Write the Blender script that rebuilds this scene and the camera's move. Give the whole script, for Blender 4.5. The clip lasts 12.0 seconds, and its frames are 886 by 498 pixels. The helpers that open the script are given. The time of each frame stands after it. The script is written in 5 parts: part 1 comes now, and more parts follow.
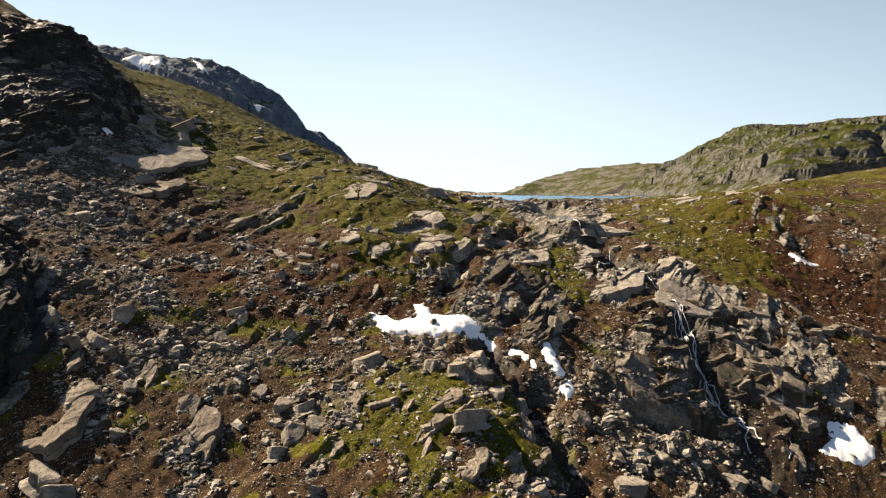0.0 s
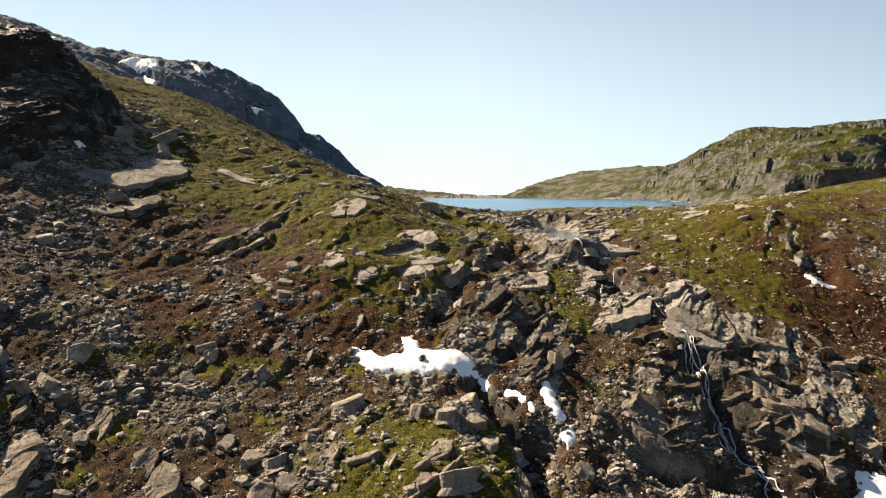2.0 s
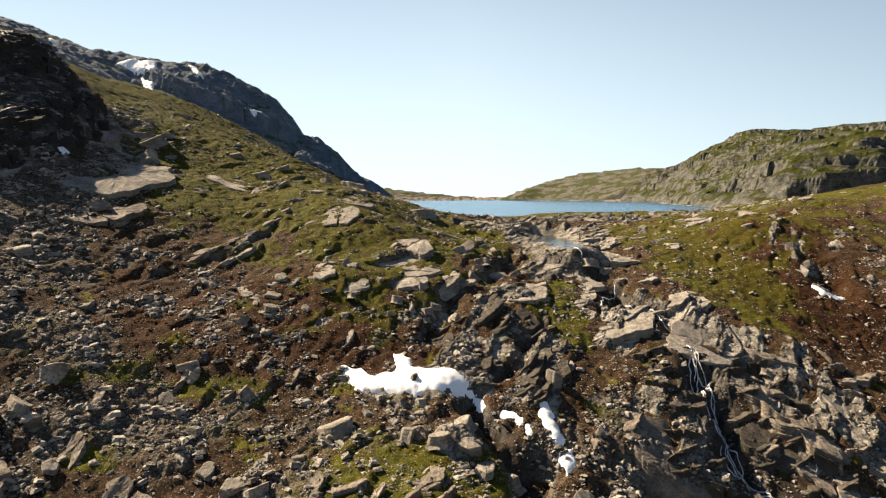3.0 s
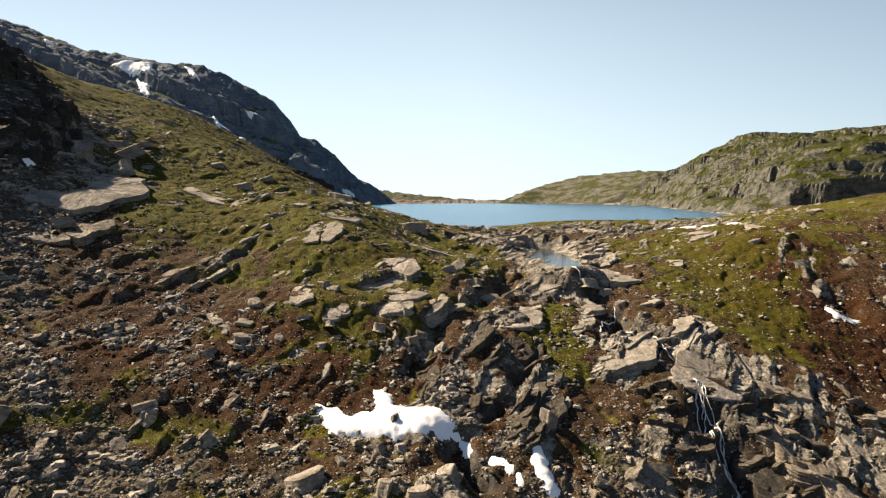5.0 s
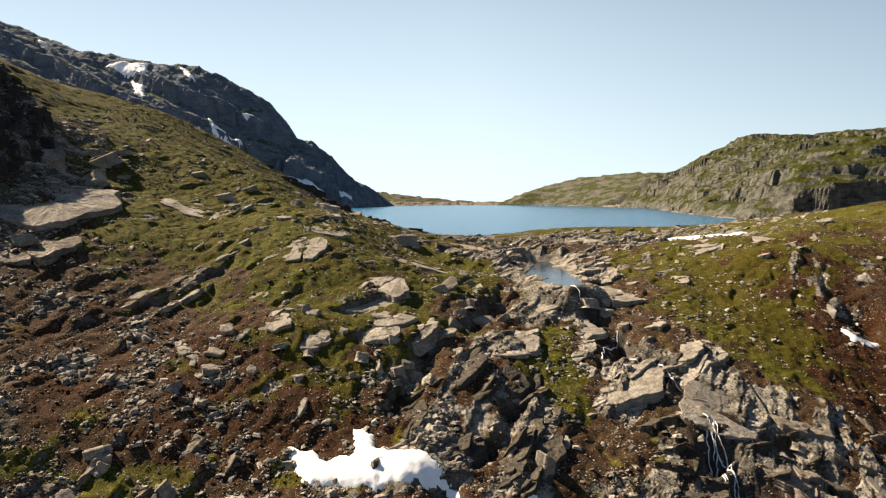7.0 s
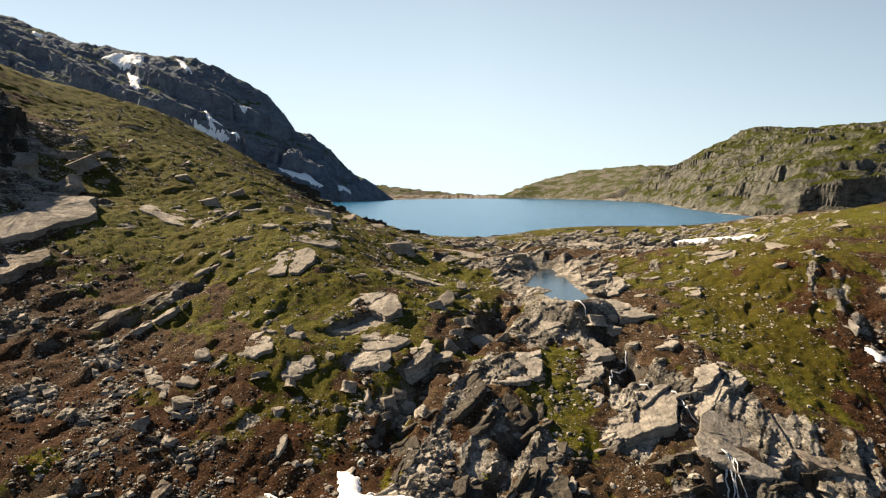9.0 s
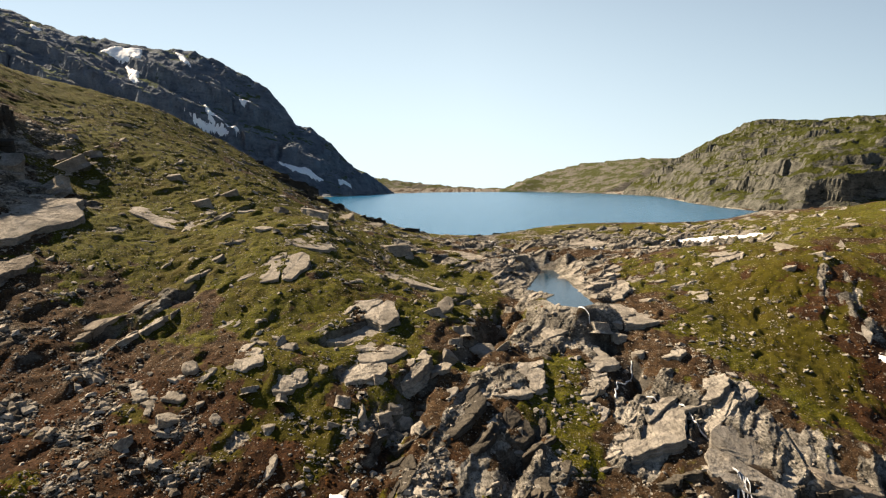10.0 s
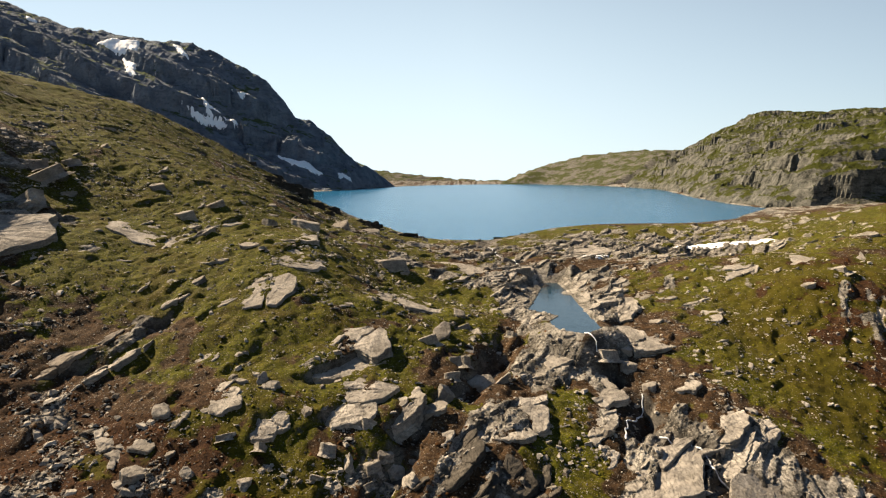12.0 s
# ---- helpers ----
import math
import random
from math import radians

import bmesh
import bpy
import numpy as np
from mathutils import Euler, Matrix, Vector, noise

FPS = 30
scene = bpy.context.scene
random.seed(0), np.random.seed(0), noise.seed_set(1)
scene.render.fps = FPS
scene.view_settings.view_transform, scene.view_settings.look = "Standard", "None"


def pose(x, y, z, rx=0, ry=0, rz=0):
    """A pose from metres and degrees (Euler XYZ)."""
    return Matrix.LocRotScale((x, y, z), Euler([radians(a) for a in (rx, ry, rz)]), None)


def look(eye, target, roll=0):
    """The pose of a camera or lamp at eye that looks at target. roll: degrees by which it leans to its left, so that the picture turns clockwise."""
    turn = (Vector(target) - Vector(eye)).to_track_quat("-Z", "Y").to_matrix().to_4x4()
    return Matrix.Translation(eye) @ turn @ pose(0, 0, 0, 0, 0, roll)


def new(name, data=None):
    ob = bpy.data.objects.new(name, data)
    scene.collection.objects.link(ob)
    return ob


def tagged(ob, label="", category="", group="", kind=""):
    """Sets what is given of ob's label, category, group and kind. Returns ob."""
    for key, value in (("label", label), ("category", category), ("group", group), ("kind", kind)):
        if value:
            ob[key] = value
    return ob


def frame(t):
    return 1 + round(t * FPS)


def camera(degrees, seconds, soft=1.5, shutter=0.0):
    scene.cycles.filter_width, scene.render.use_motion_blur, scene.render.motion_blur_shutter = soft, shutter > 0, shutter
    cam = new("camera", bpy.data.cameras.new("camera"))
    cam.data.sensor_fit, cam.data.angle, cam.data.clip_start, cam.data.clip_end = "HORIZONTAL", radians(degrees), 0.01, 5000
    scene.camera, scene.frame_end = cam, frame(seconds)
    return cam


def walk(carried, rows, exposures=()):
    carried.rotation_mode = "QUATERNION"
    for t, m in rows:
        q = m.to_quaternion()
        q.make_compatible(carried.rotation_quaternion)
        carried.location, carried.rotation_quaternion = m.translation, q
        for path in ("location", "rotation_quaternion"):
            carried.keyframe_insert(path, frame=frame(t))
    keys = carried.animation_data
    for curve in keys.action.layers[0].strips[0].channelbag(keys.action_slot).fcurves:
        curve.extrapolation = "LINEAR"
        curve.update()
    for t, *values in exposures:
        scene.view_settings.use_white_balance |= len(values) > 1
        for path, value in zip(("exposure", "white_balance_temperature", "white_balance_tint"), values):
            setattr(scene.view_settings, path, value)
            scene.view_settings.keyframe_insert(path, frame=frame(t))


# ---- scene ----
cam = camera(65.9, 12.0, soft=1.2)
PATH = [
    (0, (1.96, -4.846, -0.391), (1.871, -2.855, -0.554), 0.2),
    (0.5, (2.253, -1.908, 0.721), (2.162, 0.084, 0.558), 0.2),
    (1, (2.587, 1.157, 1.845), (2.496, 3.148, 1.682), 0.2),
    (1.5, (3.02, 4.116, 2.835), (2.928, 6.107, 2.674), 0.2),
    (2, (3.509, 7.213, 3.859), (3.417, 9.204, 3.699), 0.2),
    (2.5, (3.925, 10.105, 4.733), (3.833, 12.096, 4.575), 0.2),
    (3, (4.328, 13.096, 5.546), (4.237, 15.088, 5.39), 0.2),
    (5, (6.353, 24.192, 9.002), (6.263, 26.184, 8.849), 0.3),
    (5.5, (6.796, 26.883, 9.789), (6.707, 28.875, 9.636), 0.3),
    (6, (7.229, 29.636, 10.635), (7.14, 31.628, 10.482), 0.3),
    (6.5, (7.496, 32.177, 11.359), (7.408, 34.169, 11.207), 0.3),
    (7, (7.781, 34.885, 12.117), (7.693, 36.878, 11.965), 0.3),
    (9, (8.271, 45.449, 15.813), (8.182, 47.439, 15.636), 0.3),
    (9.5, (8.43, 47.996, 16.733), (8.339, 49.985, 16.545), 0.3),
    (10, (8.578, 50.752, 17.862), (8.485, 52.74, 17.663), 0.2),
    (10.5, (8.665, 53.296, 19.025), (8.571, 55.283, 18.815), 0.2),
    (11, (8.758, 55.966, 20.344), (8.664, 57.952, 20.127), 0.2),
    (11.5, (8.916, 58.492, 21.627), (8.82, 60.477, 21.402), 0.1),
    (12, (9.127, 61.087, 22.908), (9.029, 63.072, 22.68), 0.1),
]
walk(cam, [(t, look(eye, target, roll)) for t, eye, target, roll in PATH], [(0.0, 1.20, 6980, 11), (5.0, 1.13, 6980, 11), (12.0, 1.06, 6980, 11)])

# ---- sky, sun ----
SUN_WAY = Vector((-0.66, 0.38, 0.60)).normalized()
world = bpy.data.worlds.new("sky")
scene.world = world
world.use_nodes = True
wn, wl = world.node_tree.nodes, world.node_tree.links
sky = wn.new("ShaderNodeTexSky")
sky.sky_type = "NISHITA"
sky.sun_disc = False
sky.sun_elevation = math.asin(SUN_WAY.z)
sky.sun_rotation = math.atan2(SUN_WAY.x, SUN_WAY.y)
sky.altitude, sky.air_density, sky.dust_density, sky.ozone_density = 1200, 1.0, 0.3, 3.5
wn["Background"].inputs["Strength"].default_value = 0.041
# summer haze: the sky pales towards the horizon, most on the sun's side
toward = wn.new("ShaderNodeTexCoord")
split = wn.new("ShaderNodeSeparateXYZ")
wl.new(toward.outputs["Generated"], split.inputs[0])
thin = wn.new("ShaderNodeMapRange")
thin.inputs[1].default_value, thin.inputs[2].default_value, thin.inputs[3].default_value, thin.inputs[4].default_value = 0.0, 0.56, 0.97, 0.0
wl.new(split.outputs[2], thin.inputs[0])
haze = wn.new("ShaderNodeMix")
haze.data_type = "RGBA"
haze.inputs[7].default_value = (10.3, 12.9, 14.7, 1.0)
sunward = wn.new("ShaderNodeVectorMath")
sunward.operation = "DOT_PRODUCT"
sunward.inputs[1].default_value = Vector((SUN_WAY.x, SUN_WAY.y, 0)).normalized()
wl.new(toward.outputs["Generated"], sunward.inputs[0])
away = wn.new("ShaderNodeMapRange")
away.inputs[1].default_value, away.inputs[2].default_value, away.inputs[3].default_value, away.inputs[4].default_value = -0.6, 0.5, 0.12, 1.0
wl.new(sunward.outputs["Value"], away.inputs[0])
share = wn.new("ShaderNodeMath")
share.operation = "MULTIPLY"
wl.new(thin.outputs[0], share.inputs[0])
wl.new(away.outputs[0], share.inputs[1])
wl.new(share.outputs[0], haze.inputs[0])
wl.new(sky.outputs[0], haze.inputs[6])
wl.new(haze.outputs[2], wn["Background"].inputs["Color"])
sun_data = bpy.data.lights.new("sun", "SUN")
sun_data.energy, sun_data.angle, sun_data.color = 6.2, radians(0.6), (1.0, 0.855, 0.66)
sun = new("sun", sun_data)
sun.matrix_world = look(SUN_WAY * 500, (0, 0, 0))


# ---- noise on arrays ----
def mix32(ix, iy, seed):
    h = (ix.astype(np.int64) * 374761393 + iy.astype(np.int64) * 668265263 + seed * 974634777) & 0xFFFFFFFF
    h = ((h ^ (h >> 13)) * 1274126177) & 0xFFFFFFFF
    h = ((h ^ (h >> 16)) * 2246822519) & 0xFFFFFFFF
    return ((h ^ (h >> 15)) & 0xFFFFFF) / 16777216.0


def perlin(x, y, seed=0):
    ix, iy = np.floor(x), np.floor(y)
    fx, fy = x - ix, y - iy
    u, v = fx * fx * fx * (fx * (fx * 6 - 15) + 10), fy * fy * fy * (fy * (fy * 6 - 15) + 10)

    def corner(a, b):
        ang = mix32(ix + a, iy + b, seed) * 6.2831853
        return np.cos(ang) * (fx - a) + np.sin(ang) * (fy - b)
    low = corner(0, 0) * (1 - u) + corner(1, 0) * u
    high = corner(0, 1) * (1 - u) + corner(1, 1) * u
    return (low * (1 - v) + high * v) * 1.45


def fbm(x, y, size, octaves, seed=0, gain=0.5):
    out, amp, f = np.zeros_like(x), 1.0, 1.0 / size
    for k in range(octaves):
        out += amp * perlin(x * f + 17.3 * k, y * f - 9.1 * k, seed + k)
        amp, f = amp * gain, f * 2.03
    return out


def cells(x, y, size, seed=0):
    """Cracked blocks: the distance to the nearest crack (0 in it), a facet height and the middle of the block that each place lies in."""
    u, v = x / size, y / size
    ix, iy = np.floor(u), np.floor(v)
    d1, d2 = np.full_like(x, 9.0), np.full_like(x, 9.0)
    facet, mx, my = np.zeros_like(x), np.zeros_like(x), np.zeros_like(x)
    for a in (-1, 0, 1):
        for b in (-1, 0, 1):
            cx = ix + a + 0.12 + 0.76 * mix32(ix + a, iy + b, seed)
            cy = iy + b + 0.12 + 0.76 * mix32(ix + a, iy + b, seed + 1)
            dx, dy = u - cx, v - cy
            d = dx * dx + dy * dy
            tilt_x = mix32(ix + a, iy + b, seed + 2) - 0.5
            tilt_y = mix32(ix + a, iy + b, seed + 3) - 0.5
            lift = mix32(ix + a, iy + b, seed + 4) - 0.5
            near = d < d1
            d2 = np.where(near, d1, np.minimum(d2, d))
            mx, my = np.where(near, cx, mx), np.where(near, cy, my)
            facet = np.where(near, lift + 1.3 * (tilt_x * dx + tilt_y * dy), facet)
            d1 = np.where(near, d, d1)
    return np.sqrt(d2) - np.sqrt(d1), facet, mx * size, my * size


def step(a, b, x):
    t = np.clip((x - a) / (b - a), 0, 1)
    return t * t * (3 - 2 * t)


def ledges(z, t, share, tread=0.78):
    """Steps cut into a height z: a flat tread and a steep riser for each whole t."""
    f = np.mod(t, 1.0)
    return z + share * (step(tread, 1.0, f) - f)


def blob(x, y, spots):
    """Soft patches on the plan: rows of centre, half lengths, turn in degrees, weight."""
    out = np.zeros_like(x)
    for cx, cy, rx, ry, turn, weight in spots:
        c, s = math.cos(radians(turn)), math.sin(radians(turn))
        dx, dy = x - cx, y - cy
        out += weight * np.exp(-(((dx * c + dy * s) / rx) ** 2 + ((dy * c - dx * s) / ry) ** 2))
    return out


def along(x, y, line):
    """Distance from a polyline on the plan, and how far along it (0 to 1) the nearest place lies."""
    best, where, total, run = np.full_like(x, 1e9), np.zeros_like(x), 0.0, 0.0
    for (ax, ay), (bx, by) in zip(line, line[1:]):
        total += math.hypot(bx - ax, by - ay)
    for (ax, ay), (bx, by) in zip(line, line[1:]):
        ex, ey = bx - ax, by - ay
        length = math.hypot(ex, ey)
        t = np.clip(((x - ax) * ex + (y - ay) * ey) / (length * length), 0, 1)
        d = np.hypot(x - ax - t * ex, y - ay - t * ey)
        where = np.where(d < best, (run + t * length) / total, where)
        best = np.minimum(best, d)
        run += length
    return best, where


def outside(x, y, ring):
    """Signed distance from a closed outline: plus outside, minus inside."""
    d, _ = along(x, y, ring + ring[:1])
    odd = np.zeros(x.shape, bool)
    for (ax, ay), (bx, by) in zip(ring, ring[1:] + ring[:1]):
        if ay != by:
            odd ^= ((ay > y) != (by > y)) & (x < (bx - ax) * (y - ay) / (by - ay) + ax)
    return np.where(odd, -d, d)


# ---- the lie of the land ----
# cross-sections of the valley head every 30 m, heights every 33 m from x = -165
SECTIONS = {
    70: (-51.2, -50.9, -50.6, -50.3, -50.0, -48.2, -52.1, -61.9, -66.5, -68.9, -71.0),
    100: (-24.3, -27.7, -29.0, -31.4, -36.8, -35.3, -47.8, -58.6, -54.9, -55.6, -57.6),
    130: (2.5, -4.0, -8.6, -17.0, -23.5, -27.3, -32.5, -37.4, -40.4, -43.5, -44.6),
    160: (28.0, 15.3, 2.9, -8.9, -10.8, -14.7, -20.9, -23.2, -32.1, -31.6, -31.0),
    190: (49.6, 32.1, 15.2, 1.8, 1.3, -7.4, -12.4, -13.8, -17.6, -17.4, -18.0),
    220: (61.6, 44.3, 20.2, 10.7, 7.2, -6.0, -7.9, -7.0, -4.4, -5.5, -6.4),
    250: (63.0, 41.1, 28.6, 20.3, 6.7, -1.9, -4.7, -3.8, -1.2, 2.2, 3.0),
}
SECTIONS.update({
    280: (61.0, 43.5, 31.4, 19.2, 3.6, -2.6, -4.0, -4.2, -2.6, 3.6, 8.0),
    310: (58.0, 48.3, 33.0, 15.3, 1.6, -4.6, -4.6, -4.2, -3.0, 2.4, 7.5),
    340: (56.0, 49.0, 32.0, 13.5, 0.5, -4.6, -4.6, -4.2, -3.4, 0.5, 6.0),
})
LAKE = [(-34, 372), (-19, 340), (-10, 331), (2, 328), (14, 331), (28, 353), (48, 386), (68, 405), (95, 414), (122, 416), (145, 434), (176, 494), (224, 576),
        (221, 638), (231, 760), (260, 956), (282, 1079), (262, 1196), (231, 1349), (133, 1447), (16, 1435), (-77, 1337), (-128, 1226),
        (-164, 1095), (-177, 991), (-204, 920), (-208, 846), (-137, 576)]
LAKE_LEVEL = -4.3
STRIKE = (0.42, 0.91)      # way along which the rock's beds run


def sections(x, y):
    table = np.array([SECTIONS[k] for k in sorted(SECTIONS)])
    u, v = (x + 165) / 33, (y - 70) / 30
    v = np.clip(v, -2.5, 9)
    u = np.clip(u, -3, 13)
    n = len(table)
    g = np.concatenate([[2 * table[0] - table[1]], table, [2 * table[-1] - table[-2]]])
    i = np.clip(np.floor(v).astype(int), 0, n - 2)
    f = v - i
    t = np.clip(f, 0, 1)
    wp, wq = 0.5 * (-t + 2 * t * t - t ** 3), 0.5 * (2 - 5 * t * t + 3 * t ** 3)
    wr, ws = 0.5 * (t + 4 * t * t - 3 * t ** 3), 0.5 * (-t * t + t ** 3)
    below, above = np.where(f < 0, f, 0) / 2, np.where(f > 1, f - 1, 0) / 2
    weights = (wp - below, wq - above, wr + below, ws + above)
    cols = np.concatenate([[2 * g[:, 0] - g[:, 1]], g.T, [2 * g[:, -1] - g[:, -2]]]).T
    j = np.clip(np.floor(u).astype(int), 0, 9)
    e = u - j
    s = np.clip(e, 0, 1)
    xp, xq = 0.5 * (-s + 2 * s * s - s ** 3), 0.5 * (2 - 5 * s * s + 3 * s ** 3)
    xr, xs = 0.5 * (s + 4 * s * s - 3 * s ** 3), 0.5 * (-s * s + s ** 3)
    lo, hi = np.where(e < 0, e, 0) / 2, np.where(e > 1, e - 1, 0) / 2
    across = (xp - lo, xq - hi, xr + lo, xs + hi)
    out = np.zeros_like(x)
    for k in range(4):
        for m in range(4):
            out += weights[k] * across[m] * cols[i + k, j + m]
    return out


ROCK = [(80, 136, 12, 14, 0, 0.5), (101, 206, 13, 18, 0, 0.3), (24, 162, 5.5, 11, 0, -1.0), (67, 192, 13, 24, 0, -0.4), (75, 345, 90, 45, 0, 0.5), (-60, 352, 40, 18, 30, 0.5), (22, 222, 7, 22, 0, 0.5), (36, 222, 7, 24, 0, 0.6), (28, 214, 13, 30, 0, 0.5), (25, 245, 42, 34, 0, 0.55), (60, 305, 60, 30, 0, 0.62), (-5, 285, 20, 20, 0, 0.4), (150, 390, 40, 40, 0, 0.35), (24, 178, 13, 34, 0, 0.6), (40, 160, 14, 12, 0, 0.7), (62, 158, 14, 10, 0, 0.7), (55, 136, 20, 20, 0, 0.7), (6, 124, 14, 18, 0, 0.65),
        (-82, 204, 13, 9, 0, 0.6), (-45, 172, 9, 18, -25, 0.45), (-122, 195, 26, 50, 0, 1.0), (-92, 105, 18, 22, 0, 0.9), (92, 200, 6, 9, 0, 0.3), (8, 148, 13, 18, 0, 0.5), (-34, 286, 14, 22, 0, 0.3)]
GRASS = [(70, 345, 95, 55, 0, 0.75), (-95, 345, 70, 34, 0, 0.85), (-30, 320, 25, 25, 0, 0.6), (-80, 250, 48, 42, 0, 0.85), (-135, 295, 45, 38, 0, 0.9), (-38, 205, 28, 32, 0, 0.7), (-18, 168, 24, 22, 0, 0.55), (67, 190, 17, 28, 0, 1.0), (82, 232, 40, 24, 0, 0.65), (-62, 205, 26, 30, 0, 0.7), (0, 218, 20, 24, 0, 0.6), (-10, 262, 22, 24, 0, 0.6), (24, 162, 5.5, 12, 0, 1.2),
         (-4, 103, 20, 13, 0, 1.2), (30, 128, 6, 6, 0, 0.6), (-38, 122, 8, 5, 0, 0.7), (-48, 106, 9, 6, 0, 0.6), (-60, 121, 9, 5, 0, 0.5), (140, 300, 60, 60, 0, 0.7), (110, 345, 70, 45, 0, 0.7), (-20, 148, 14, 6, 0, 0.5), (4, 196, 12, 20, 0, 0.4)]
RUST = [(78, 190, 24, 32, 0, 0.95), (92, 238, 42, 26, 0, 0.45), (104, 232, 26, 24, 0, 0.5), (-26, 139, 40, 15, 0, 1.3), (-70, 162, 22, 22, 0, 0.35), (92, 178, 20, 26, 0, 1.0), (80, 212, 14, 14, 0, 0.35), (-48, 152, 22, 13, 0, 0.35), (-6, 92, 14, 6, 0, 0.6), (75, 140, 16, 12, 0, 0.4)]
SCREE = [(-112, 228, 16, 30, 0, 0.7), (-78, 236, 18, 10, 0, 0.5), (-60, 285, 26, 12, 0, 0.4), (-96, 150, 22, 20, 0, 0.6), (-48, 150, 26, 14, 0, 0.42), (-75, 132, 30, 34, 0, 0.5), (-98, 176, 18, 24, 0, 0.9), (-35, 108, 46, 20, 0, 0.75), (36, 114, 24, 20, 0, 0.9), (108, 196, 18, 18, 0, 0.6), (0, 138, 30, 14, 0, 0.4), (-30, 285, 16, 20, 0, 0.4)]
# creases: line, depth, width on the left and on the right of its way, in metres
STREAM = [(9, 331), (13, 310), (16, 287), (20, 262), (25, 246), (28, 232), (29, 204), (32, 189), (36, 178), (36, 170), (42, 165), (47, 156), (48, 146), (48, 134), (50, 125), (53, 118), (50, 104), (44, 80)]
CREASES = [
    (STREAM, 1.3, 3.0, 3.5),
    ([(32, 192), (36, 178), (37, 170), (42, 164), (46, 157)], 2.6, 2.2, 3.2),
    ([(47, 152), (48, 138), (50, 126), (53, 118)], 3.0, 4.0, 3.5),
    ([(-64, 148), (-58, 159), (-54, 166), (-49, 174), (-45, 184), (-42, 190)], 1.9, 0.9, 2.6),
    ([(-20, 164), (-12, 171), (-6, 182)], 2.6, 0.7, 2.2),
    ([(15, 200), (10, 179), (5, 168), (0, 158), (-4, 146), (-6, 138)], 3.6, 2.8, 1.4),
    ([(19, 158), (14, 147), (12, 138), (7, 131), (2, 127)], 2.4, 1.7, 1.1),
    ([(-2, 127), (8, 123), (13, 114), (16, 100), (16, 84)], 4.5, 3.5, 4.5),
    ([(28, 120), (40, 119), (47, 116)], 6.0, 1.6, 3.5),
    ([(54, 150), (61, 144), (66, 137), (64, 122)], 3.2, 2.0, 2.6),
]


POOL = [(28, 249), (31.5, 249), (32.6, 231), (33.4, 205), (34, 195), (30, 190), (25.5, 193), (24.2, 200), (27, 206), (20.8, 212), (23.5, 225)]
POOL_LEVEL = -8.0
# knolls and hollows: centre, half lengths, turn, rise
KNOLLS = [(-25, 158, 11, 8, 0, 2.4), (-70, 178, 17, 24, 0, 2.2), (84, 198, 9, 14, 0, 0.8), (96, 192, 4, 7, 0, -2.4), (65, 132, 6, 7, 0, 2.6), (4, 228, 9, 13, 0, 2.2), (-48, 117, 6, 9, 0, -2.2), (47, 148, 5, 5, 0, 1.6), (-3, 158, 5, 4, 0, 1.6),
          (84, 247, 21, 13, 0, 2.5), (88, 221, 14, 9, 0, 2.2), (117, 264, 14, 14, 0, 2.5), (92, 294, 20, 8, 0, -2.5)]
# crags: the land on the left of each line stands higher: line, rise, width of the face
CRAGS = [
    ([(-116, 158), (-108, 171), (-104, 186), (-106, 205), (-110, 219), (-118, 230), (-134, 246)], 4.8, 4.5),
    ([(-84, 84), (-74, 96), (-73, 108), (-80, 120), (-92, 130), (-108, 138)], 5.5, 2.6),
    ([(-136, 190), (-124, 214), (-128, 236), (-146, 256)], 4.0, 4.5),
]


def crag(x, y, line, rise, width):
    d, where = along(x, y, line)
    side, best = np.zeros_like(x), np.full_like(x, 1e9)
    for (ax, ay), (bx, by) in zip(line, line[1:]):
        ex, ey = bx - ax, by - ay
        t = np.clip(((x - ax) * ex + (y - ay) * ey) / (ex * ex + ey * ey), 0, 1)
        q = np.hypot(x - ax - t * ex, y - ay - t * ey)
        side = np.where(q < best, np.sign(ex * (y - ay) - ey * (x - ax)), side)
        best = np.minimum(best, q)
    _, facet, _, _ = cells(x * 0.8 + y * 0.6, y * 0.8 - x * 0.6, 5.0, 607)
    inside = d * side + 3.2 * facet + 1.5 * fbm(x, y, 6, 3, 608)
    terrace = 0.42 * step(-0.2, 0.8, inside) + 0.33 * step(width * 0.6, width * 0.6 + 0.9, inside) + 0.25 * step(width * 1.5, width * 1.5 + 1, inside)
    return rise * terrace * (1 - step(width * 2, width * 2 + 34, inside)) * np.clip(8 * where * (1 - where), 0, 1)


def crease(x, y, line, depth, left, right):
    d, where = along(x, y, line)
    side = np.zeros_like(x)
    best = np.full_like(x, 1e9)
    for (ax, ay), (bx, by) in zip(line, line[1:]):
        ex, ey = bx - ax, by - ay
        length = math.hypot(ex, ey)
        t = np.clip(((x - ax) * ex + (y - ay) * ey) / length ** 2, 0, 1)
        q = np.hypot(x - ax - t * ex, y - ay - t * ey)
        side = np.where(q < best, np.sign(ex * (y - ay) - ey * (x - ax)), side)
        best = np.minimum(best, q)
    width = np.where(side > 0, left, right)
    return depth * np.exp(-((d / width) ** 2)) * np.clip(6 * where * (1 - where), 0.15, 1)


